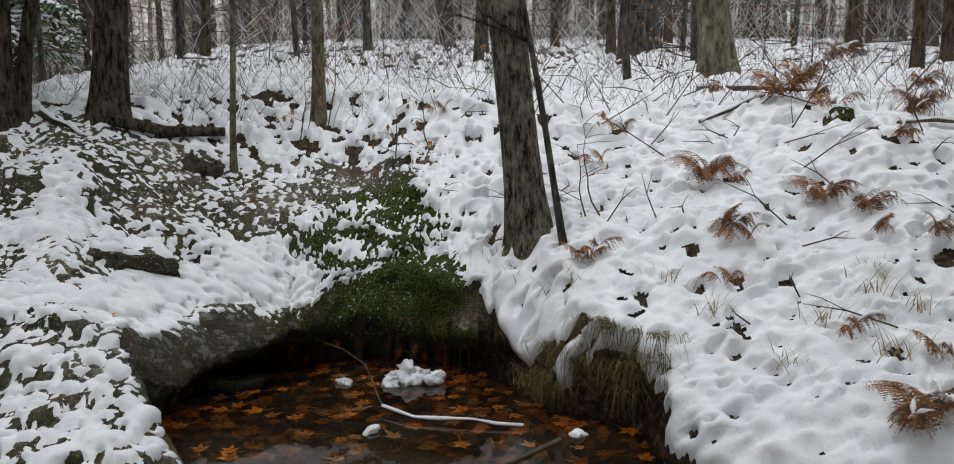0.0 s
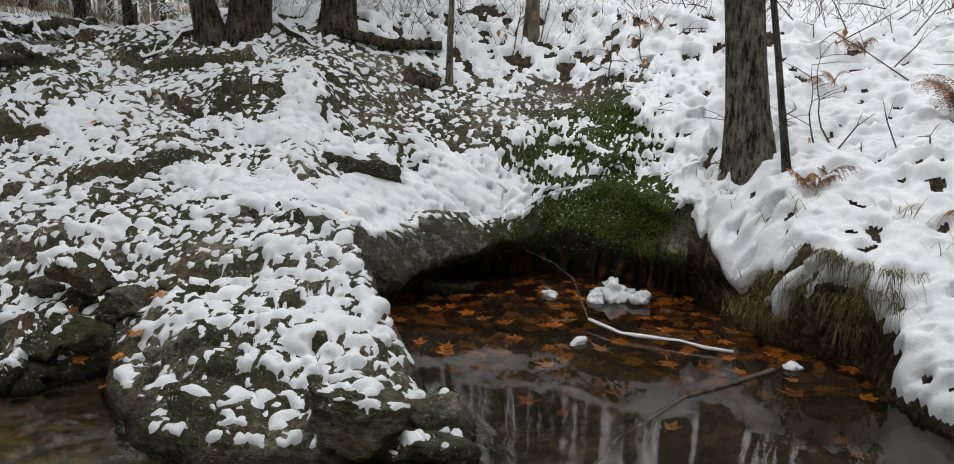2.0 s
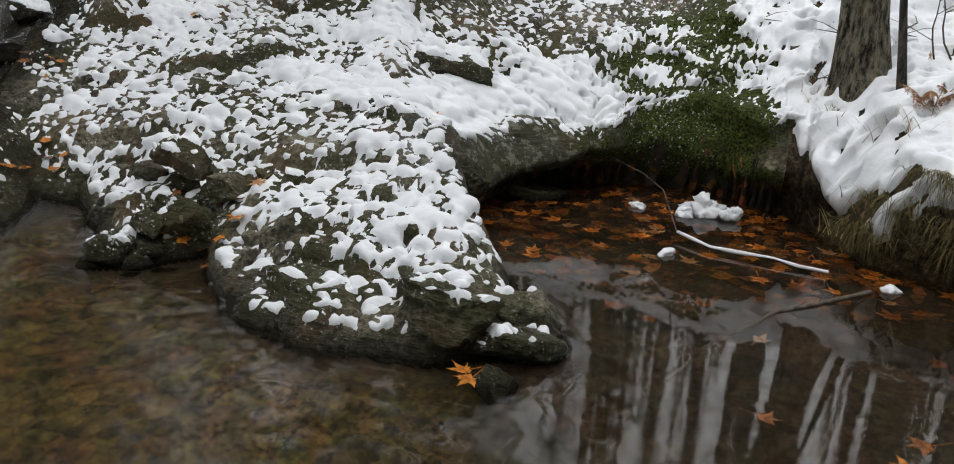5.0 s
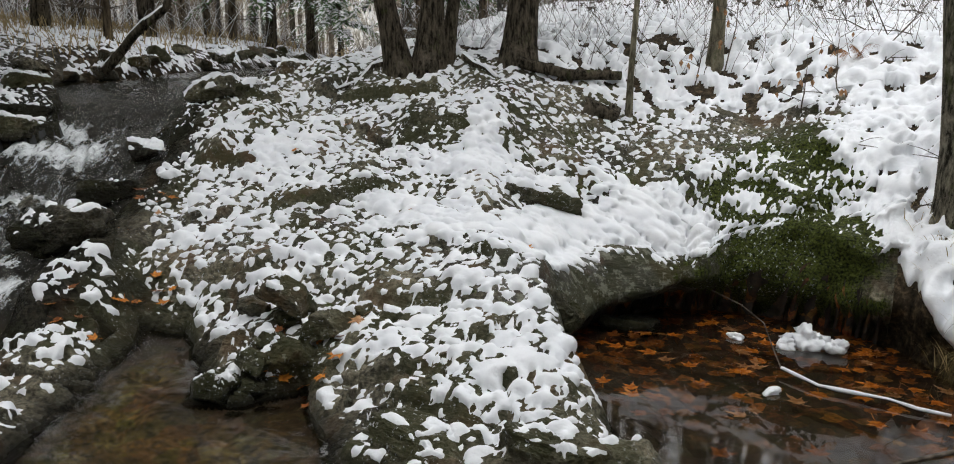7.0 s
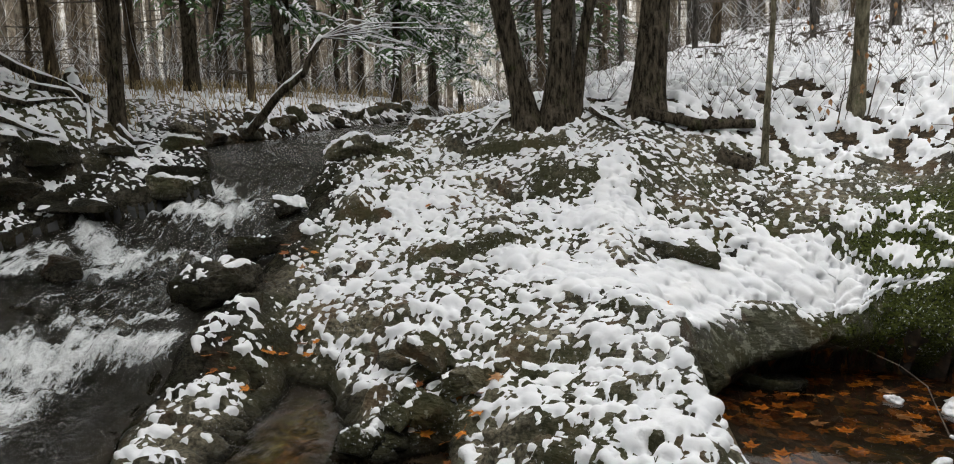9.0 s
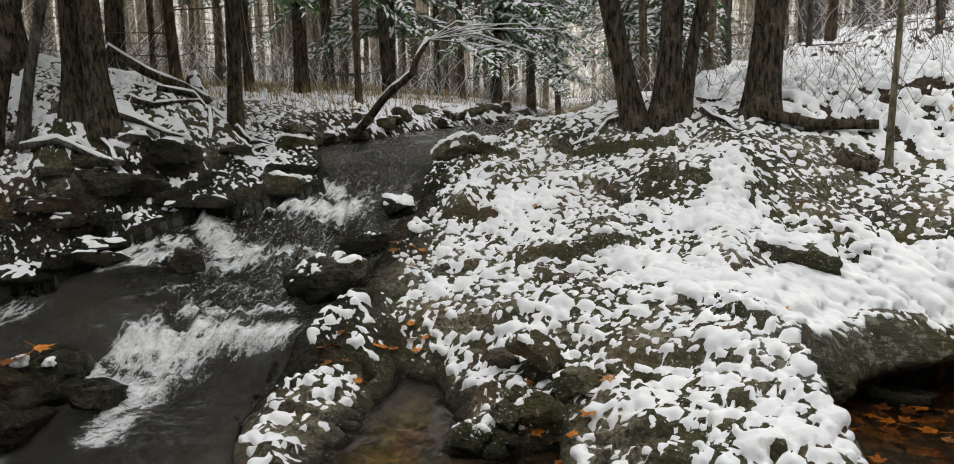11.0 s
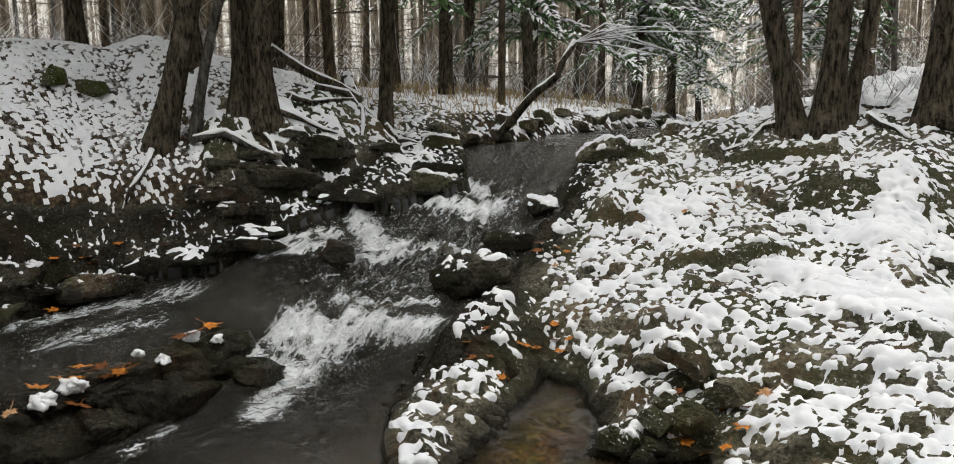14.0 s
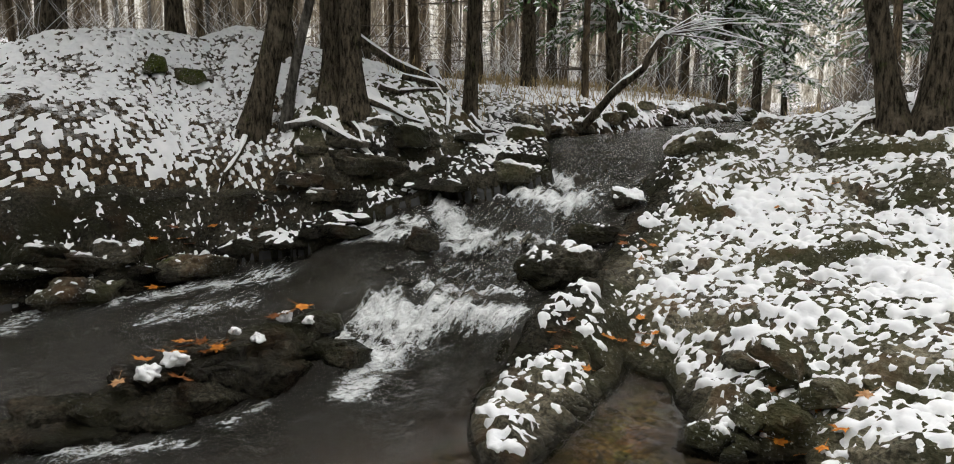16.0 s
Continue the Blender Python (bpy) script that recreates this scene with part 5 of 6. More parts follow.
for k in range(34):
    t, down = (k // 2 + ir.uniform(-0.4, 0.4)) / 16, (k % 2) * ir.uniform(0.3, 0.9)
    x, y, top = (float(np.interp(t, CREST[0], CREST[m])) for m in (1, 2, 3))
    x, y = x + 0.3 * down + ir.uniform(-0.05, 0.05), y - 0.08 * down + ir.uniform(-0.05, 0.05)
    s = ir.uniform(0.15, 0.28)
    h = s * ir.uniform(0.2, 0.34)
    stone("ledge_slab", x, y, top * (1 - 0.75 * down) - h * 0.9, (s, s * ir.uniform(0.35, 0.6), h), 112 + ir.uniform(-14, 14), 400 + k, "black wet slab of the leaf-strewn ledge in the stream", 0.0, detail=4, tilt=ir.uniform(8, 26), wet_below=0.9)
FAR_EDGE = [-0.3, 0.85, 1.3, 1.75, 2.1, 2.6, 3.1, 3.85, 4.1], [-7.4, -7.3, -7.2, -6.95, -6.6, -6.65, -6.5, -6.12, -6.0]
for k in range(44):
    y = ir.uniform(0.2, 4.15)
    back = ir.uniform(-0.05, 0.25 if y < 2.3 else 0.8)
    x = float(np.interp(y, *FAR_EDGE)) - back
    s = ir.uniform(0.14, 0.36)
    # wet colour over the whole slab also carries the undercut bank's shade
    stone("ledge_slab", x, y, surface(x, y) + ir.uniform(-0.08, 0.0), (s, s * ir.uniform(0.45, 0.8), s * ir.uniform(0.14, 0.28)), 65 + ir.uniform(-22, 22), 430 + k, "dark angular slab of the far bank's layered ledge", ir.choice([0.0, 0.3, 0.42, 0.55]), detail=4, tilt=ir.uniform(-6, 6), thick=0.02, wet_below=1.5)

for k in range(26):
    y = 4.9 + 6.5 * (k + ir.uniform(-0.3, 0.3)) / 25
    x = float(np.interp(y, [4.9, 5.3, 5.74, 7.23, 11.3], [-7.15, -7.04, -6.98, -7.45, -9.2])) - ir.uniform(0.0, 0.25)
    s = ir.uniform(0.08, 0.17)
    stone("bank_stone", x, y, surface(x, y) + ir.uniform(-0.02, 0.05), (s, s * ir.uniform(0.5, 0.9), s * ir.uniform(0.35, 0.6)), ir.uniform(0, 180), 560 + k, "dark stone at the foot of the far bank under snow", ir.choice([0.3, 0.5, 0.7]), detail=3, tilt=ir.uniform(-10, 10))

# ================= fallen leaves =================


def leaf_mesh(seed, mat):
    """A lobed, slightly curled leaf 0.11 m long."""
    r = random.Random(seed)
    curl = r.uniform(0.1, 0.5)
    outline = []
    for lobe, (a, n) in enumerate([(-112, 0.55), (-55, 0.85), (0, 1.0), (55, 0.85), (112, 0.55)]):
        n *= r.uniform(0.85, 1.1)
        outline += [(a - 26, 0.38), (a - 13, n * 0.66), (a - 9, n * 0.62), (a, n), (a + 9, n * 0.62), (a + 13, n * 0.66)]
    outline += [(150, 0.36), (180, 0.22), (210, 0.36)]
    verts = [(0, 0, 0)]
    for a, n in outline:
        x, y = 0.062 * n * math.sin(radians(a)), 0.062 * n * math.cos(radians(a))
        verts.append((x, y, curl * (x * x + y * y) * 6 + r.uniform(-0.004, 0.004)))
    k = len(outline)
    faces = [(0, 1 + (j + 1) % k, 1 + j) for j in range(k)]
    verts += [(-0.0015, -0.012, 0.001), (0.0015, -0.012, 0.001), (0.001, -0.07, 0.012), (-0.001, -0.07, 0.012)]
    faces.append((k + 1, k + 2, k + 3, k + 4))
    return from_arrays("fallen_leaf", verts, faces, mat)


leaf_kinds = [leaf_mesh(k, ORANGE) for k in range(4)] + [leaf_mesh(k, RUSSET) for k in range(4, 9)] + [leaf_mesh(9, TAN)]
lr = random.Random(12)


def drop_leaf(x, y, z, scale=1.0, tip=12, label="orange fallen maple leaf", group="leaves in the pool"):
    ob = new("fallen_leaf", lr.choice(leaf_kinds))
    ob.matrix_world = pose(x, y, z, lr.uniform(-tip, tip), lr.uniform(-tip, tip), lr.uniform(0, 360)) @ Matrix.Scale(scale, 4)
    tagged(ob, label, "leaf", group)


count = 0
while count < 205:
    x, y = lr.uniform(-1.75, 0.7), lr.uniform(2.9, 4.98)
    near_pool = 1.0 if y > 3.7 else 0.5 if y > 3.35 else 0.1
    if lr.random() > near_pool or not open_ground(x, y, -9) and not in_water(np.array([x]), np.array([y]))[0]:
        continue
    if not in_water(np.array([x]), np.array([y]))[0]:
        continue
    deep = lr.random() < 0.45
    drop_leaf(x, y, -0.045 if deep else -0.006, lr.uniform(0.9, 1.5), 6 if deep else 4, "orange maple leaf sunk in the pool" if deep else "orange maple leaf afloat on the pool")
    count += 1
for x, y in [(-1.06, 2.12), (-1.10, 2.17), (-0.12, 2.32), (0.35, 2.35), (0.45, 2.2), (0.28, 2.15)]:
    drop_leaf(x, y, 0.004 if y > 2.2 else 0.03, 1.2, 5)
for _ in range(18):
    x, y = lr.uniform(-2.95, -2.45), lr.uniform(2.5, 3.0)
    drop_leaf(x, y, surface(x, y) + 0.02, lr.uniform(0.8, 1.3), 20, "wet orange maple leaf between stones", "leaves between the stones")
for _ in range(16):
    t, down = lr.uniform(0.2, 1.0), lr.choice([0, 0, 0.3, 0.6])
    x, y, z = (float(np.interp(t, CREST[0], CREST[m])) for m in (1, 2, 3))
    drop_leaf(x + 0.3 * down + lr.uniform(-0.06, 0.06), y + lr.uniform(-0.05, 0.05), z * (1 - 0.75 * down) + 0.075, lr.uniform(1.2, 1.7), 18, "orange oak leaf on the black ledge", "leaves on the ledge in the stream")
for mx, my in [(-4.58, 3.62), (-4.2, 2.72), (-4.0, 3.05)]:
    for _ in range(7):
        x, y = mx + lr.gauss(0, 0.12), my + lr.gauss(0, 0.1)
        if open_ground(x, y, 0.02):
            drop_leaf(x, y, surface(x, y) + 0.03, lr.uniform(0.7, 1.1), 20, "tan leaf stuck to wet rock beside the rapids", "leaves beside the rapids")
for _ in range(16):
    x, y = lr.uniform(-7.5, -6.9), lr.uniform(0.2, 2.0)
    drop_leaf(x, y, surface(x, y) + 0.03, 1.3, 20, "orange leaf caught on the far ledge", "leaves on the far ledge")
for _ in range(14):
    x, y = lr.uniform(-4.6, -0.9), lr.uniform(2.4, 5.6)
    if open_ground(x, y, 0.1):
        drop_leaf(x, y, ground_z(x, y) + 0.035, lr.uniform(0.7, 1.1), 20, "orange leaf lying on the snowy outcrop", "leaves on the outcrop")
# ================= conifers with snow =================


def bough(r, base, heading, length, droop):
    """Kites of needles along a twig, and the snow lying on them."""
    needles, snow = [], []
    out = Vector((math.cos(heading), math.sin(heading), 0))
    side = Vector((-out.y, out.x, 0))
    for k in range(32):
        t = (k + 0.6) / 32
        root = base + out * length * t + Vector((0, 0, -droop * length * t * t))
        reach = length * 0.15 * (1.08 - t) + 0.06
        for s in (-1, 1):
            d = (out * r.uniform(0.35, 0.8) + side * s * r.uniform(0.7, 1.0)).normalized()
            tip = root + d * reach * r.uniform(0.7, 1.2) + Vector((0, 0, -r.uniform(-0.1, 0.8) * reach))
            w = d.cross(Vector((0, 0, 1))).normalized() * reach * r.uniform(0.06, 0.12)
            m = root.lerp(tip, 0.55)
            needles.append(([root, m + w, tip, m - w + Vector((0, 0, -0.02))], [(0, 1, 2, 3)]))
            if r.random() < 0.5:
                lift = Vector((0, 0, 0.022))
                snow.append(([root + lift, m + w * 1.5 + lift * 1.3, tip + lift * 0.7, m - w * 1.5 + lift * 1.3, m + lift * 2.6], [(0, 1, 4), (1, 2, 4), (2, 3, 4), (3, 0, 4)]))
    return needles, snow


def conifer(seed, height_m, low, spread, r0, count, white=1.0):
    r = random.Random(seed)
    root = empty("conifer", 0, 0, -60)
    me, path = trunk_mesh("trunk", (r.uniform(-0.02, 0.02), r.uniform(-0.02, 0.02)), height_m, r0, r0 * 0.25, BARK_CEDAR, 10, 0.3, seed, 0.05)
    part("trunk", me, root)
    green, white_bits, twigs = [], [], []
    for _ in range(count):
        t = r.uniform(low, 0.98)
        at = path[int(t * (len(path) - 1))]
        n, a = spread * (1.08 - t) * r.uniform(0.65, 1.15) + 0.15, r.uniform(0, 2 * math.pi)
        g, w = bough(r, at, a, n, r.uniform(0.2, 0.7))
        green += g
        if r.random() < white:
            white_bits += w
        twigs.append(tube([at, at + Vector((math.cos(a), math.sin(a), -0.15)) * n * 0.9], [0.012, 0.003], 3))
    part("needles", from_arrays("needles", *joined(green), NEEDLE, shade=False), root, "dark green drooping needles", "stuff")
    part("twigwork", from_arrays("twigwork", *joined(twigs), TWIG), root, kind="stuff")
    if white_bits:
        part("snow", from_arrays("snow", *joined(white_bits), SNOW, shade=False), root, "white snow lying on the boughs", "stuff")
    return root


firs = [conifer(1, 11, 0.17, 2.2, 0.11, 165), conifer(2, 9, 0.15, 1.8, 0.09, 140), conifer(3, 13, 0.26, 3.4, 0.17, 100, 0.0)]
used_fir = [False] * 3
fr = random.Random(9)
fir_spots = [(-9.3, 6.5, 0), (-9.3, 8.1, 1), (-11.4, 8.7, 0), (-9.5, 10.9, 1), (-11.3, 14.4, 0), (-13.0, 18.0, 1), (-8.4, 15.6, 1), (-16.5, 19.5, 0), (-7.4, 12.5, 1),
             (-3.2, 21, 0), (5.6, 17.5, 1), (8.5, 15.0, 0), (11, 18, 2), (6.0, 22, 0), (-17.5, 5.0, 2), (-9.2, 3.6, 2)]
# unseen hemlocks added behind and beside the walker to hold back side light
fir_spots += [(-13, -3.2, 2), (-11, -7, 2), (-6, -9, 0), (-2.2, -6.5, 2), (1.5, -5.5, 2), (5, -4.6, 0), (7.5, -1.5, 2), (8.2, 2.2, 2), (9.4, 5.8, 0), (3.2, -9, 0), (-5, -13, 2), (0, -12, 0), (8, -8, 2), (12, 0, 0), (11, -5, 2), (-9, -12, 0), (-15, -8, 0), (-16, -1, 2),
              (5.8, 0.2, 2), (-3.4, -4.3, 2), (-0.4, -3.4, 2), (3.4, -2.6, 0)]
# a closer unseen ring, added so trunks and rock faces get less light
for k in range(26):
    a, d = radians(108 + 206 * (k + fr.uniform(-0.3, 0.3)) / 25), fr.uniform(4.6, 6.5) if k % 2 else fr.uniform(7, 10)
    fir_spots.append((-0.4 - d * math.sin(a), -0.1 + d * math.cos(a), 2))
for x, y, k in fir_spots:
    at = pose(x, y, ground_z(x, y) - 0.1, 0, 0, fr.uniform(0, 360))
    if used_fir[k]:
        copy_thing(firs[k], at)
    else:
        firs[k].matrix_basis, used_fir[k] = at, True
        tagged(firs[k], "green hemlock with drooping boughs laden with fresh snow", "tree", "hemlocks of the wood")

# green cedar sprays of near trunks; those above view thickened to darken reflections
def cedar_crown(name, x, y, z, count, spread, seed, label):
    r = random.Random(seed)
    green, bare = [], []
    for _ in range(count):
        a, h = r.uniform(0, 2 * math.pi), r.uniform(0, 3.5)
        g, _w = bough(r, Vector((0, 0, h)), a, spread * r.uniform(0.6, 1.2), r.uniform(0.2, 0.6))
        green += g
        bare.append(tube([Vector((0, 0, h)), Vector((math.cos(a) * spread * 0.5, math.sin(a) * spread * 0.5, h - 0.05)), Vector((math.cos(a) * spread, math.sin(a) * spread, h - 0.3 * spread))], [0.014, 0.009, 0.003], 4))
    root = empty(name, x, y, z)
    part("needles", from_arrays("needles", *joined(green), NEEDLE, shade=False), root, kind="stuff")
    part("twigwork", from_arrays("twigwork", *joined(bare), TWIG), root, kind="stuff")
    return tagged(root, label, "foliage")


cedar_crown("cedar_foliage", -3.9, 5.6, 3.5, 95, 2.1, 4, "green cedar sprays high on the clump by the stream")
cedar_crown("cedar_foliage", -7.1, 3.9, 2.75, 30, 1.5, 6, "green cedar sprays high on the far bank's trees")
cedar_crown("cedar_foliage", -2.8, 6.1, 4.2, 80, 1.9, 7, "green cedar sprays high on the lone trunk")

# unseen crowns added overhead to shade the far bank and the mound
cedar_crown("cedar_foliage", -8.3, 2.5, 4.2, 60, 2.2, 8, "dense green cedar crown added out of view to shade the far bank")
shade_crown = cedar_crown("cedar_foliage", -9.6, 0.2, 4.6, 60, 2.4, 9, "dense green cedar crown added out of view to shade mound and bank")
for x, y, z, turn in [(-9.9, 3.6, 4.6, 200), (-11.5, -1.2, 4.5, 20), (-8.6, -1.2, 4.8, 110), (-11.6, 1.6, 4.8, 290)]:
    copy_thing(shade_crown, pose(x, y, z, 0, 0, turn))

# ================= logs, roots, sticks =================


def log(name, points, r0, r1, mat, label, snow=0.02, seed=0, category="log", sides=12):
    """A fallen or leaning stem with snow along its top."""
    pts = [Vector(p) for p in points]
    path = []
    for a, b in zip(pts[:-1], pts[1:]):
        path += [a.lerp(b, k / 6) for k in range(6)]
    path.append(pts[-1])
    path = [p + Vector((noise.noise(p * 3 + Vector((seed, 0, 0))), noise.noise(p * 3 + Vector((0, seed, 0))), 0)) * r0 * 0.5 for p in path]
    n = len(path)
    radii = [r0 + (r1 - r0) * k / (n - 1) for k in range(n)]
    ob = new(name, from_arrays(name, *tube(path, radii, sides, 0.15, seed), mat))
    if snow:
        top = [p + Vector((0, 0, r * 0.75)) for p, r in zip(path, radii)]
        lay = [max(0.003, (r * 0.75 + snow * 0.5) * (0.75 + 0.5 * noise.noise(p * 5))) for p, r in zip(path, radii)]
        part("snow", from_arrays("snow", *tube(top, lay, 8, 0.2, seed + 1), SNOW), ob, "snow along the top", "stuff")
    return tagged(ob, label, category)


g = ground_z
log("leaning_log", [(-7.0, 5.4, 1.42), (-6.86, 5.52, 1.62), (-6.5, 5.5, 1.88), (-6.38, 5.64, 2.02), (-6.34, 5.72, 2.2), (-6.28, 5.82, 2.36)], 0.05, 0.026, BARK_CEDAR, "dark dead tree leaning over the stream under snow", 0.014, 3)
cr = random.Random(31)
fork = Vector((-6.28, 5.82, 2.36))
for k in range(11):
    tip = fork + Vector((0.76, 0.65, 0.03)) * cr.uniform(0.45, 1.15) + Vector((cr.uniform(-0.15, 0.15), cr.uniform(-0.15, 0.15), cr.uniform(-0.28, 0.12)))
    mid = fork.lerp(tip, 0.45) + Vector((0, 0, cr.uniform(0.02, 0.14)))
    log("snowy_branch", [fork, mid, tip], 0.009, 0.003, TWIG, "snow-covered bare branch of the leaning dead tree", 0.009, 40 + k, "branch", 5)
log("fallen_log", [(-6.95, 3.0, g(-6.95, 3.0) + 0.05), (-7.2, 2.8, g(-7.2, 2.8) + 0.08), (-7.45, 2.55, g(-7.45, 2.55) + 0.08), (-7.7, 2.35, g(-7.7, 2.35) + 0.1)], 0.03, 0.035, BARK_GREY, "fallen log under snow across the far ledge", 0.02, 5)
log("dead_tree", [(-7.95, 4.25, 1.8), (-8.03, 4.07, 1.93), (-8.22, 3.74, 2.1), (-8.38, 3.46, 2.32)], 0.05, 0.045, BARK_CEDAR, "thick broken trunk under snow behind the cedars", 0.02, 6)
log("stump", [(-8.1, 4.3, g(-8.1, 4.3) - 0.05), (-8.12, 4.28, 1.9), (-8.15, 4.26, 2.05)], 0.13, 0.07, BARK_CEDAR, "low broken stump capped with snow", 0.02, 7, "stump")
log("cedar_root", [(-2.85, 5.86, g(-2.85, 5.86) + 0.04), (-2.5, 6.0, g(-2.5, 6.0) + 0.07), (-2.1, 6.2, g(-2.1, 6.2) + 0.08)], 0.05, 0.035, BARK_CEDAR, "dark rotten root running from the cedar over snow", 0.0, 8, "root")
log("hollow_stump", [(-2.03, 5.84, g(-2.03, 5.84) - 0.03), (-2.04, 5.84, g(-2.03, 5.84) + 0.08), (-2.02, 5.85, g(-2.03, 5.84) + 0.13)], 0.06, 0.045, BARK_MAPLE, "small mossy hollow stump beside a sapling", 0.0, 9, "stump")
log("rotten_log", [(-2.25, 5.72, g(-2.25, 5.72) + 0.03), (-2.0, 5.76, g(-2.0, 5.76) + 0.04)], 0.07, 0.05, BARK_CEDAR, "short black rotten log half under snow", 0.0, 10)
log("pool_stick", [(-0.60, 3.98, 0.03), (-0.42, 3.84, 0.022), (-0.3, 3.83, 0.02), (-0.12, 3.81, 0.025), (0.0, 3.77, 0.018), (0.13, 3.76, 0.015)], 0.008, 0.005, TWIG, "thin stick carrying a ridge of snow across the pool", 0.016, 11, "stick", 8)
log("pool_stick", [(-0.60, 3.98, 0.03), (-0.66, 4.1, 0.1), (-0.72, 4.2, 0.19), (-0.85, 4.28, 0.25), (-1.02, 4.32, 0.3)], 0.0045, 0.002, TWIG, "thin bare twig rising from the pool", 0.0, 12, "stick", 6)
log("pool_branch", [(0.3, 3.6, 0.01), (-0.1, 3.2, 0.0), (-0.35, 2.75, -0.01), (-0.45, 2.45, -0.02)], 0.012, 0.005, TWIG, "dark thin branch lying in the still water", 0.0, 13, "stick", 6)
rr = random.Random(3)
for k, (x, y, dx, dy) in enumerate([(-7.4, 2.85, 0.45, 0.1), (-7.45, 3.05, 0.35, 0.45), (-7.3, 4.1, 0.35, 0.25), (-7.4, 3.95, 0.35, -0.3), (-7.85, 2.0, 0.3, -0.3), (-3.35, 5.8, 0.4, -0.1), (-3.9, 5.55, -0.3, -0.25), (-7.6, 3.2, 0.2, 0.6), (-7.6, 3.6, 0.4, 0.4)]):
    pts = [(x + dx * t + rr.uniform(-0.05, 0.05), y + dy * t + rr.uniform(-0.05, 0.05), g(x + dx * t, y + dy * t) + 0.05 * (1 - t)) for t in (0, 0.35, 0.7, 1.0)]
    log("tree_root", pts, 0.032, 0.01, BARK_CEDAR, "gnarled root creeping over rock under snow", 0.012, 60 + k, "root", 8)

# ================= plants of the snowy bank =================


def fern(seed, fronds, length, droop=1.0):
    """A clump of dead bracken: bent fronds with hanging paired leaflets, and snow along some of them."""
    r = random.Random(seed)
    root = empty("dead_fern", 0, 0, -70)
    ridges = []
    for _ in range(fronds):
        a, n, d = r.gauss(-1.6, 1.3), length * r.uniform(0.6, 1.25), droop * r.uniform(0.55, 1.35)
        out, bend = Vector((math.cos(a), math.sin(a), 0)), r.uniform(-0.5, 0.5)
        side = Vector((-out.y, out.x, 0))
        foot = Vector((r.uniform(-0.06, 0.06), r.uniform(-0.06, 0.06), 0))
        pts = []
        for k in range(10):
            t = k / 9
            pts.append(foot + out * n * t * 0.7 + side * bend * n * t * t + Vector((0, 0, n * (1.15 * t - 1.05 * d * t * t))))
        bits = [tube(pts, [0.0035 * (1 - 0.8 * k / 9) for k in range(10)], 3)]
        for k in range(5, 26):
            t = k / 26
            p = pts[int(t * 9)].lerp(pts[min(9, int(t * 9) + 1)], t * 9 % 1)
            reach = n * 0.24 * math.sin(math.pi * min(1, 0.28 + 0.72 * t)) + 0.01
            for s in (-1, 1):
                if r.random() < 0.12:
                    continue
                hang = r.uniform(0.3, 1.3)
                tip = p + side * s * reach * r.uniform(0.6, 1.0) + out * reach * 0.3 + Vector((0, 0, -reach * hang))
                along_leaf = tip - p
                w = along_leaf.cross(Vector((0, 0, 1))).normalized() * 0.5 + out * 0.5
                for u in range(7):
                    c = p + along_leaf * (u + 0.5) / 7.5
                    q = (0.28 * reach * (1 - u / 8) + 0.003) * r.uniform(0.7, 1.2)
                    bits.append(([c - along_leaf * 0.035, c + w * q + along_leaf * 0.04, c + along_leaf * 0.05, c - w * q + along_leaf * 0.04], [(0, 1, 2, 3)]))
        part("frond", from_arrays("frond", *joined(bits), FERN, shade=False), root)
        if r.random() < 0.5:
            lay = [p + Vector((0, 0, 0.012)) for p in pts[2:8]]
            ridges.append(tube(lay, [0.003] + [n * 0.035 * r.uniform(0.5, 1.3) for _ in range(4)] + [0.003], 7, 0.3, r.randint(0, 99)))
    if ridges:
        part("snow", from_arrays("snow", *joined(ridges), SNOW), root, "snow caught on the fronds", "stuff")
    return root


def tuft(seed, blades, length, mat, arch, name, hang=0.0, facing=None):
    """A tuft of grass blades that arch over."""
    r = random.Random(seed)
    bits = []
    for _ in range(blades):
        a = r.uniform(0, 2 * math.pi) if facing is None else facing + r.gauss(0, 0.7)
        n, out = length * r.uniform(0.6, 1.2), Vector((math.cos(a), math.sin(a), 0))
        w = Vector((-out.y, out.x, 0)) * 0.0028
        base = Vector((r.gauss(0, 0.05), r.gauss(0, 0.05), 0))
        left, right = [], []
        for k in range(6):
            t = k / 5
            p = base + out * n * arch * t * (1 - 0.25 * t * hang) + Vector((0, 0, n * ((0.8 - hang * 0.4) * t - (0.55 * arch + hang) * t * t)))
            left.append(p - w * (1 - t * 0.9))
            right.append(p + w * (1 - t * 0.9))
        bits.append((left + right, [(k, k + 1, k + 7, k + 6) for k in range(5)]))
    v, f = joined(bits)
    return from_arrays(name, v, f, mat, shade=False)


pr = random.Random(44)
ferns = [fern(1, 7, 0.36), fern(2, 10, 0.42), fern(3, 6, 0.30), fern(4, 4, 0.27, 0.8)]
seen_fern = [False] * 4
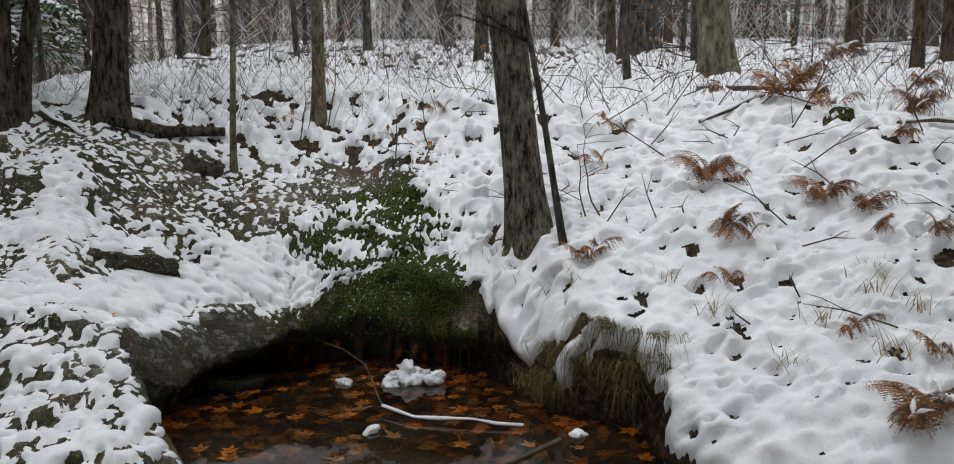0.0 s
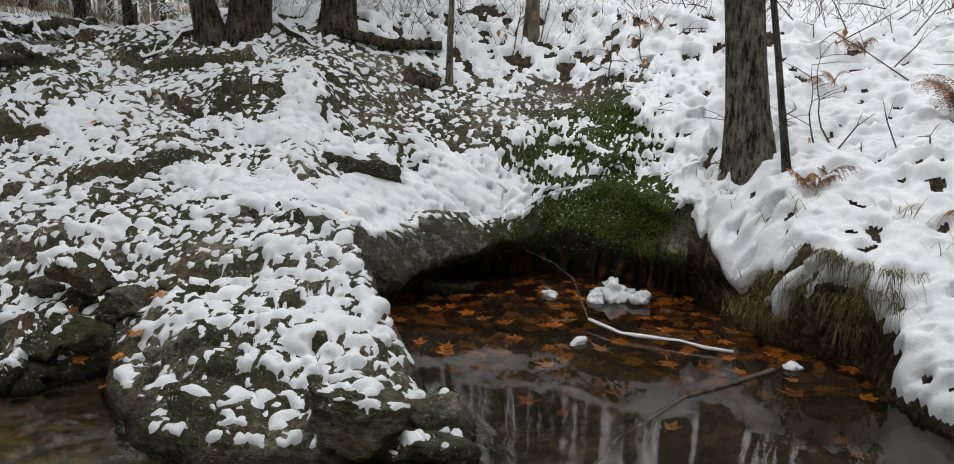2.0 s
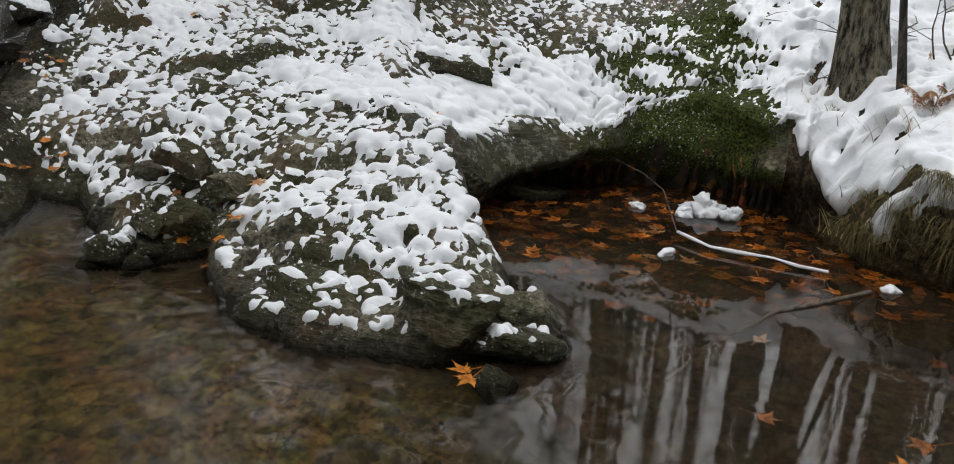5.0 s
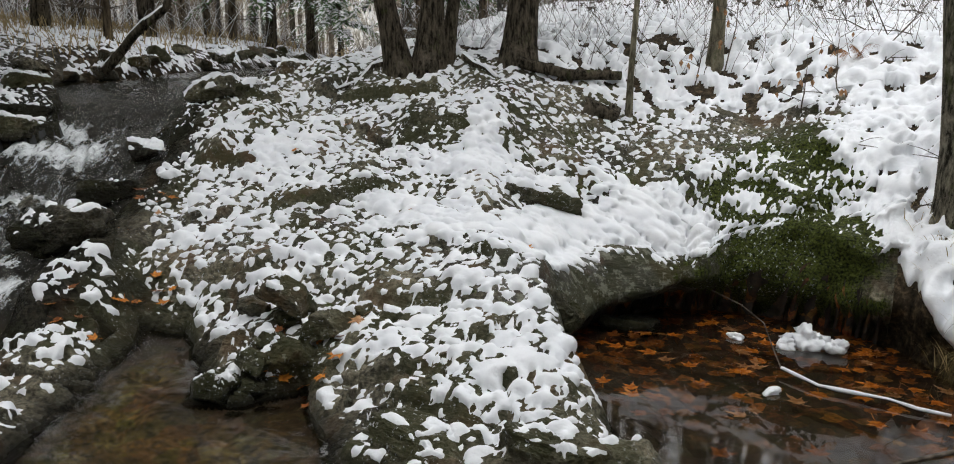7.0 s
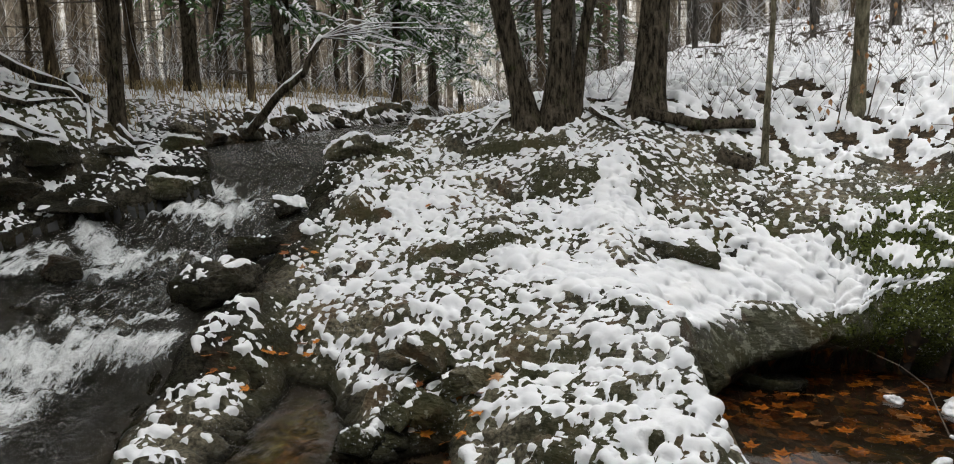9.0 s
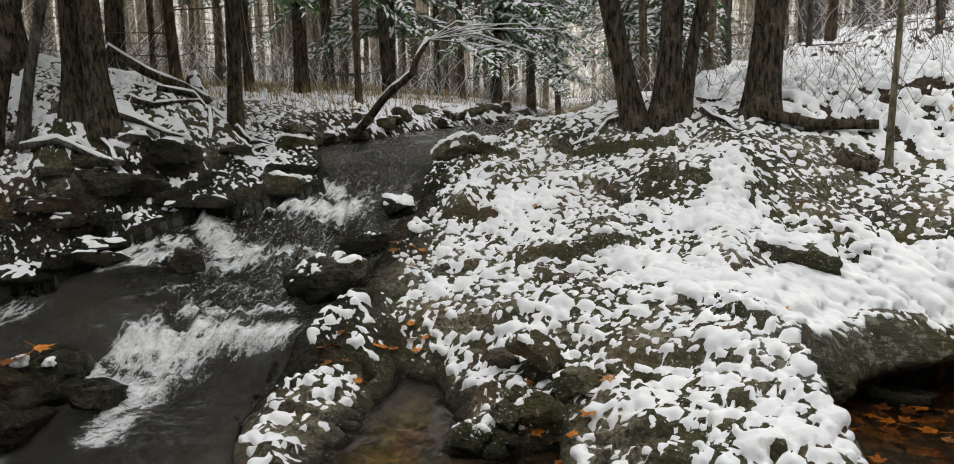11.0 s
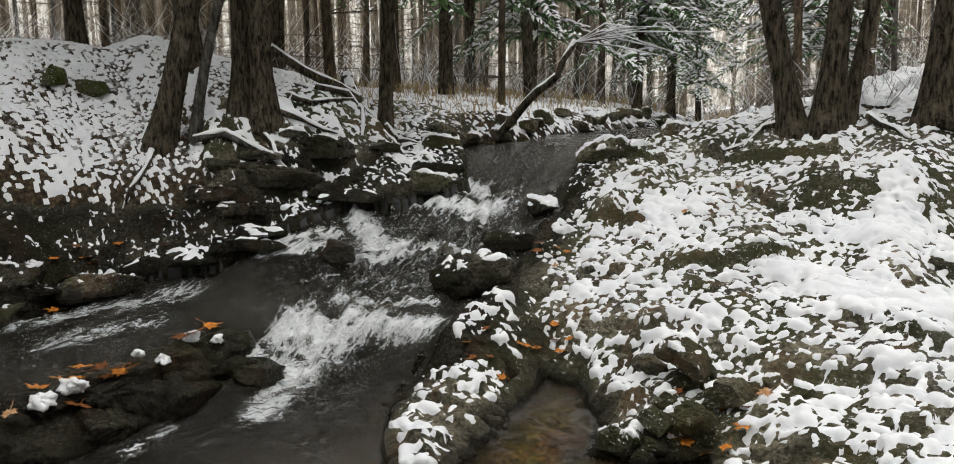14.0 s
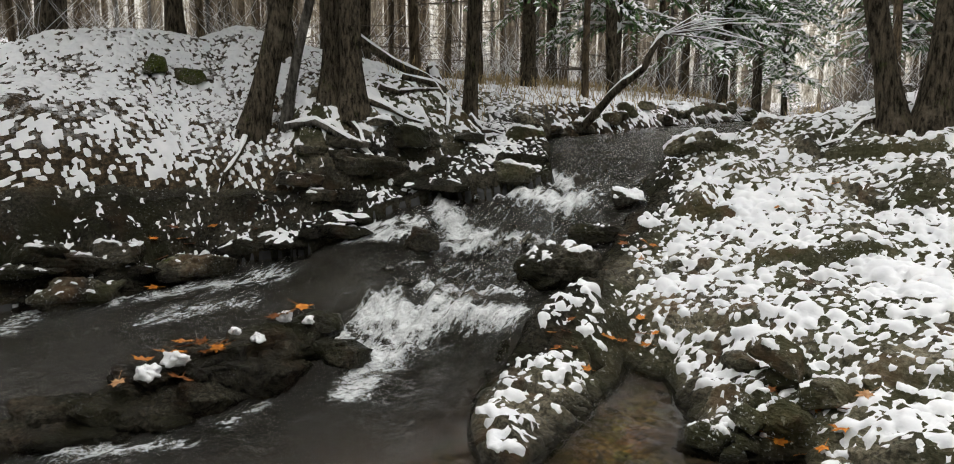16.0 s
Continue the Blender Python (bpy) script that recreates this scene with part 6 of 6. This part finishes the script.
for x, y, k in [(1.38, 5.21, 1), (1.30, 4.49, 0), (1.42, 4.42, 3), (1.98, 4.75, 1), (2.1, 4.55, 0), (2.06, 4.27, 3), (3.0, 5.75, 1), (2.85, 5.55, 0), (2.2, 6.1, 1), (2.35, 5.95, 0), (2.39, 5.72, 2), (4.9, 11.2, 1), (3.6, 8.6, 1), (1.26, 4.19, 3),
                (1.58, 3.01, 0), (1.72, 3.05, 1), (1.92, 3.34, 2), (0.59, 4.57, 3), (0.5, 4.5, 2), (2.3, 4.17, 2), (1.5, 5.05, 2), (2.55, 5.1, 2),
                (0.9, 6.0, 2), (0.75, 5.6, 3), (1.75, 6.6, 2), (-0.4, 6.4, 3), (0.35, 7.2, 3), (2.6, 6.8, 1), (3.4, 6.5, 0), (1.65, 3.6, 3), (2.2, 3.7, 3)]:
    at = pose(x, y, g(x, y) + 0.06, 0, 0, pr.uniform(-60, 60)) @ Matrix.Scale(pr.uniform(0.75, 1.05), 4)
    if seen_fern[k]:
        copy_thing(ferns[k], at)
    else:
        ferns[k].matrix_basis, seen_fern[k] = at, True
        tagged(ferns[k], "clump of dead brown bracken bent under snow", "fern", "dead ferns on the bank")

sedge = [tuft(k, 44, 0.36, SEDGE, 0.55, "sedge_tuft", 0.55, 4.2) for k in range(3)]
SEDGE_LINE = [0, 0.25, 0.6, 1.0], [0.24, 0.36, 0.62, 0.80], [4.15, 4.0, 3.9, 3.74]
for k in range(24):
    t, off = k / 23, pr.uniform(0.0, 0.12)
    x, y = float(np.interp(t, SEDGE_LINE[0], SEDGE_LINE[1])) + 0.5 * off, float(np.interp(t, SEDGE_LINE[0], SEDGE_LINE[2])) + off
    ob = new("sedge_tuft", pr.choice(sedge))
    ob.matrix_world = pose(x, y, g(x, y) + 0.02, 0, 0, pr.uniform(-25, 25))
    tagged(ob, "dark dead sedge hanging over the pool's undercut bank", "grass", "sedge along the pool")
tan_tuft = [tuft(20 + k, 26, 0.3, STRAW, 0.5, "grass_tuft", 0.1) for k in range(3)]
for x, y in [(0.05, 4.62), (0.12, 4.5), (0.2, 4.4), (0.16, 4.3), (0.26, 4.25), (0.3, 4.14), (0.02, 4.7), (0.1, 4.72), (0.22, 4.55), (0.36, 4.1), (0.12, 4.98), (0.05, 4.85), (1.9, 3.9), (2.0, 3.75), (1.75, 3.4), (1.95, 4.0), (1.35, 3.55), (0.3, 4.5), (0.42, 4.35), (0.15, 4.6), (1.1, 4.0), (2.15, 3.3), (1.62, 3.8), (0.0, 4.95), (0.95, 4.3)]:
    ob = new("grass_tuft", pr.choice(tan_tuft))
    ob.matrix_world = pose(x, y, g(x, y) + 0.02, 0, 0, pr.uniform(0, 360))
    tagged(ob, "tuft of dry tan grass poking through snow", "grass", "dry grass on the bank")

for k in range(110):
    x, y = pr.uniform(-0.6, 3.4), pr.uniform(3.6, 8.5)
    if not open_ground(x, y, 0.25):
        continue
    a, n = pr.uniform(0, 2 * math.pi), pr.uniform(0.15, 0.55)
    up = pr.choice([0.05, 0.1, 0.5, 0.9])
    p0 = Vector((x, y, g(x, y) + 0.02))
    tip = p0 + Vector((math.cos(a) * n, math.sin(a) * n, n * up + 0.05))
    mid = p0.lerp(tip, 0.5) + Vector((pr.uniform(-0.05, 0.05), pr.uniform(-0.05, 0.05), 0.03))
    fork = tip.lerp(mid, 0.3) + Vector((pr.uniform(-1, 1), pr.uniform(-1, 1), 0.5)) * n * 0.3
    v, f = joined([tube([p0, mid, tip], [0.005, 0.004, 0.0015], 4), tube([mid, mid.lerp(fork, 0.6) + Vector((0, 0, 0.01)), fork], [0.003, 0.0025, 0.001], 3)])
    tagged(new("twig", from_arrays("twig", v, f, TWIG)), "thin dark twig sticking out of the snow", "twig", "twigs on the bank")
for pts, r0 in [([(1.75, 6.9, 1.92), (2.1, 6.6, 1.78), (2.5, 6.2, 1.75)], 0.03), ([(3.3, 5.6, 1.55), (2.95, 5.4, 1.4), (2.6, 5.2, 1.3)], 0.02), ([(2.1, 6.3, 1.75), (1.75, 6.0, 1.55), (1.5, 5.85, 1.48)], 0.022)]:
    log("fallen_branch", [(x, y, g(x, y) + 0.05 + 0.02 * k) for k, (x, y, _z) in enumerate(pts)], r0, r0 * 0.5, TWIG, "dark fallen branch under a ridge of snow", 0.02, int(r0 * 1000), "branch", 8)


def leafy_sapling(x, y, height_m, leaves, seed):
    """A thin beech sapling that has kept some dry leaves."""
    r = random.Random(seed)
    root = empty("beech_sapling", x, y, g(x, y))
    path = bent((0, 0, -0.05), (r.uniform(-0.15, 0.15), r.uniform(-0.1, 0.1), height_m), 8, 0.05, seed)
    bits, tips = [tube(path, [0.007 * (1 - 0.8 * k / 8) for k in range(9)], 5)], []
    for _ in range(7):
        b = path[r.randint(2, 8)]
        a, n = r.uniform(0, 2 * math.pi), r.uniform(0.12, 0.3)
        e = b + Vector((math.cos(a) * n, math.sin(a) * n, n * r.uniform(0.0, 0.6)))
        bits.append(tube([b, b.lerp(e, 0.5) + Vector((0, 0, 0.01)), e], [0.003, 0.0025, 0.001], 3))
        tips += [e, b.lerp(e, 0.6)]
    part("stem", from_arrays("stem", *joined(bits), TWIG), root, kind="stuff")
    for _ in range(leaves):
        p, d = r.choice(tips), r.uniform(0, 6.28)
        w, s = Vector((math.cos(d), math.sin(d), 0)) * 0.022, r.uniform(0.45, 0.8)
        o = Vector((-w.y, w.x, 0)) * 0.6 + w * r.uniform(-0.5, 0.5)
        part("leaf", from_arrays("leaf", [p, p + w * s + Vector((0, 0, -0.03)) * s, p + o + Vector((0, 0, -0.075)) * s, p - w * s + Vector((0, 0, -0.03)) * s], [(0, 1, 2, 3)], TAN, shade=False), root)
    return tagged(root, "thin beech sapling keeping dry tan leaves", "sapling", "beech saplings in the snow")


for k, (x, y, h, n) in enumerate([(-1.38, 6.5, 0.8, 26), (-1.55, 6.35, 0.5, 18), (-0.72, 5.9, 0.45, 14), (-0.45, 6.05, 0.5, 14), (-0.2, 9.4, 0.9, 22), (-0.95, 7.6, 0.6, 14), (1.7, 8.4, 0.6, 26), (2.9, 8.7, 0.9, 40), (3.3, 8.4, 0.8, 34), (2.0, 8.9, 0.5, 18), (-2.4, 8.5, 0.6, 12), (0.62, 4.95, 0.5, 4), (0.7, 5.05, 0.6, 3)]):
    leafy_sapling(x, y, h, n, 500 + k)

# loose lumps of snow in the pool and on the ledge in the stream
for k, (x, y, z, s) in enumerate([(-0.5, 4.5, 0.03, 0.15), (-0.36, 4.47, 0.02, 0.09), (-0.62, 4.42, 0.01, 0.08), (-0.9, 4.45, 0.01, 0.06), (0.4, 3.66, 0.01, 0.05), (-0.62, 3.72, 0.01, 0.05),
                                  (-5.16, 1.3, 0.33, 0.07), (-5.05, 1.1, 0.27, 0.06), (-5.1, 0.98, 0.31, 0.05), (-4.95, 0.62, 0.25, 0.09), (-4.92, 0.45, 0.22, 0.09), (-5.1, 1.42, 0.31, 0.05)]):
    v, f = stone_shape(random_planes(800 + k, s, s * 0.7, s * 0.42, 9), 4, 5.0)
    v = roughen(v, 0.35 * s, s * 0.45, 800 + k)
    ob = new("snow_lump", from_arrays("snow_lump", v, f, SNOW))
    ob.matrix_world = pose(x, y, z, 0, 0, 47 * k)
    tagged(ob, "small lump of fallen snow at the water", "snow", "snow lumps by the water")
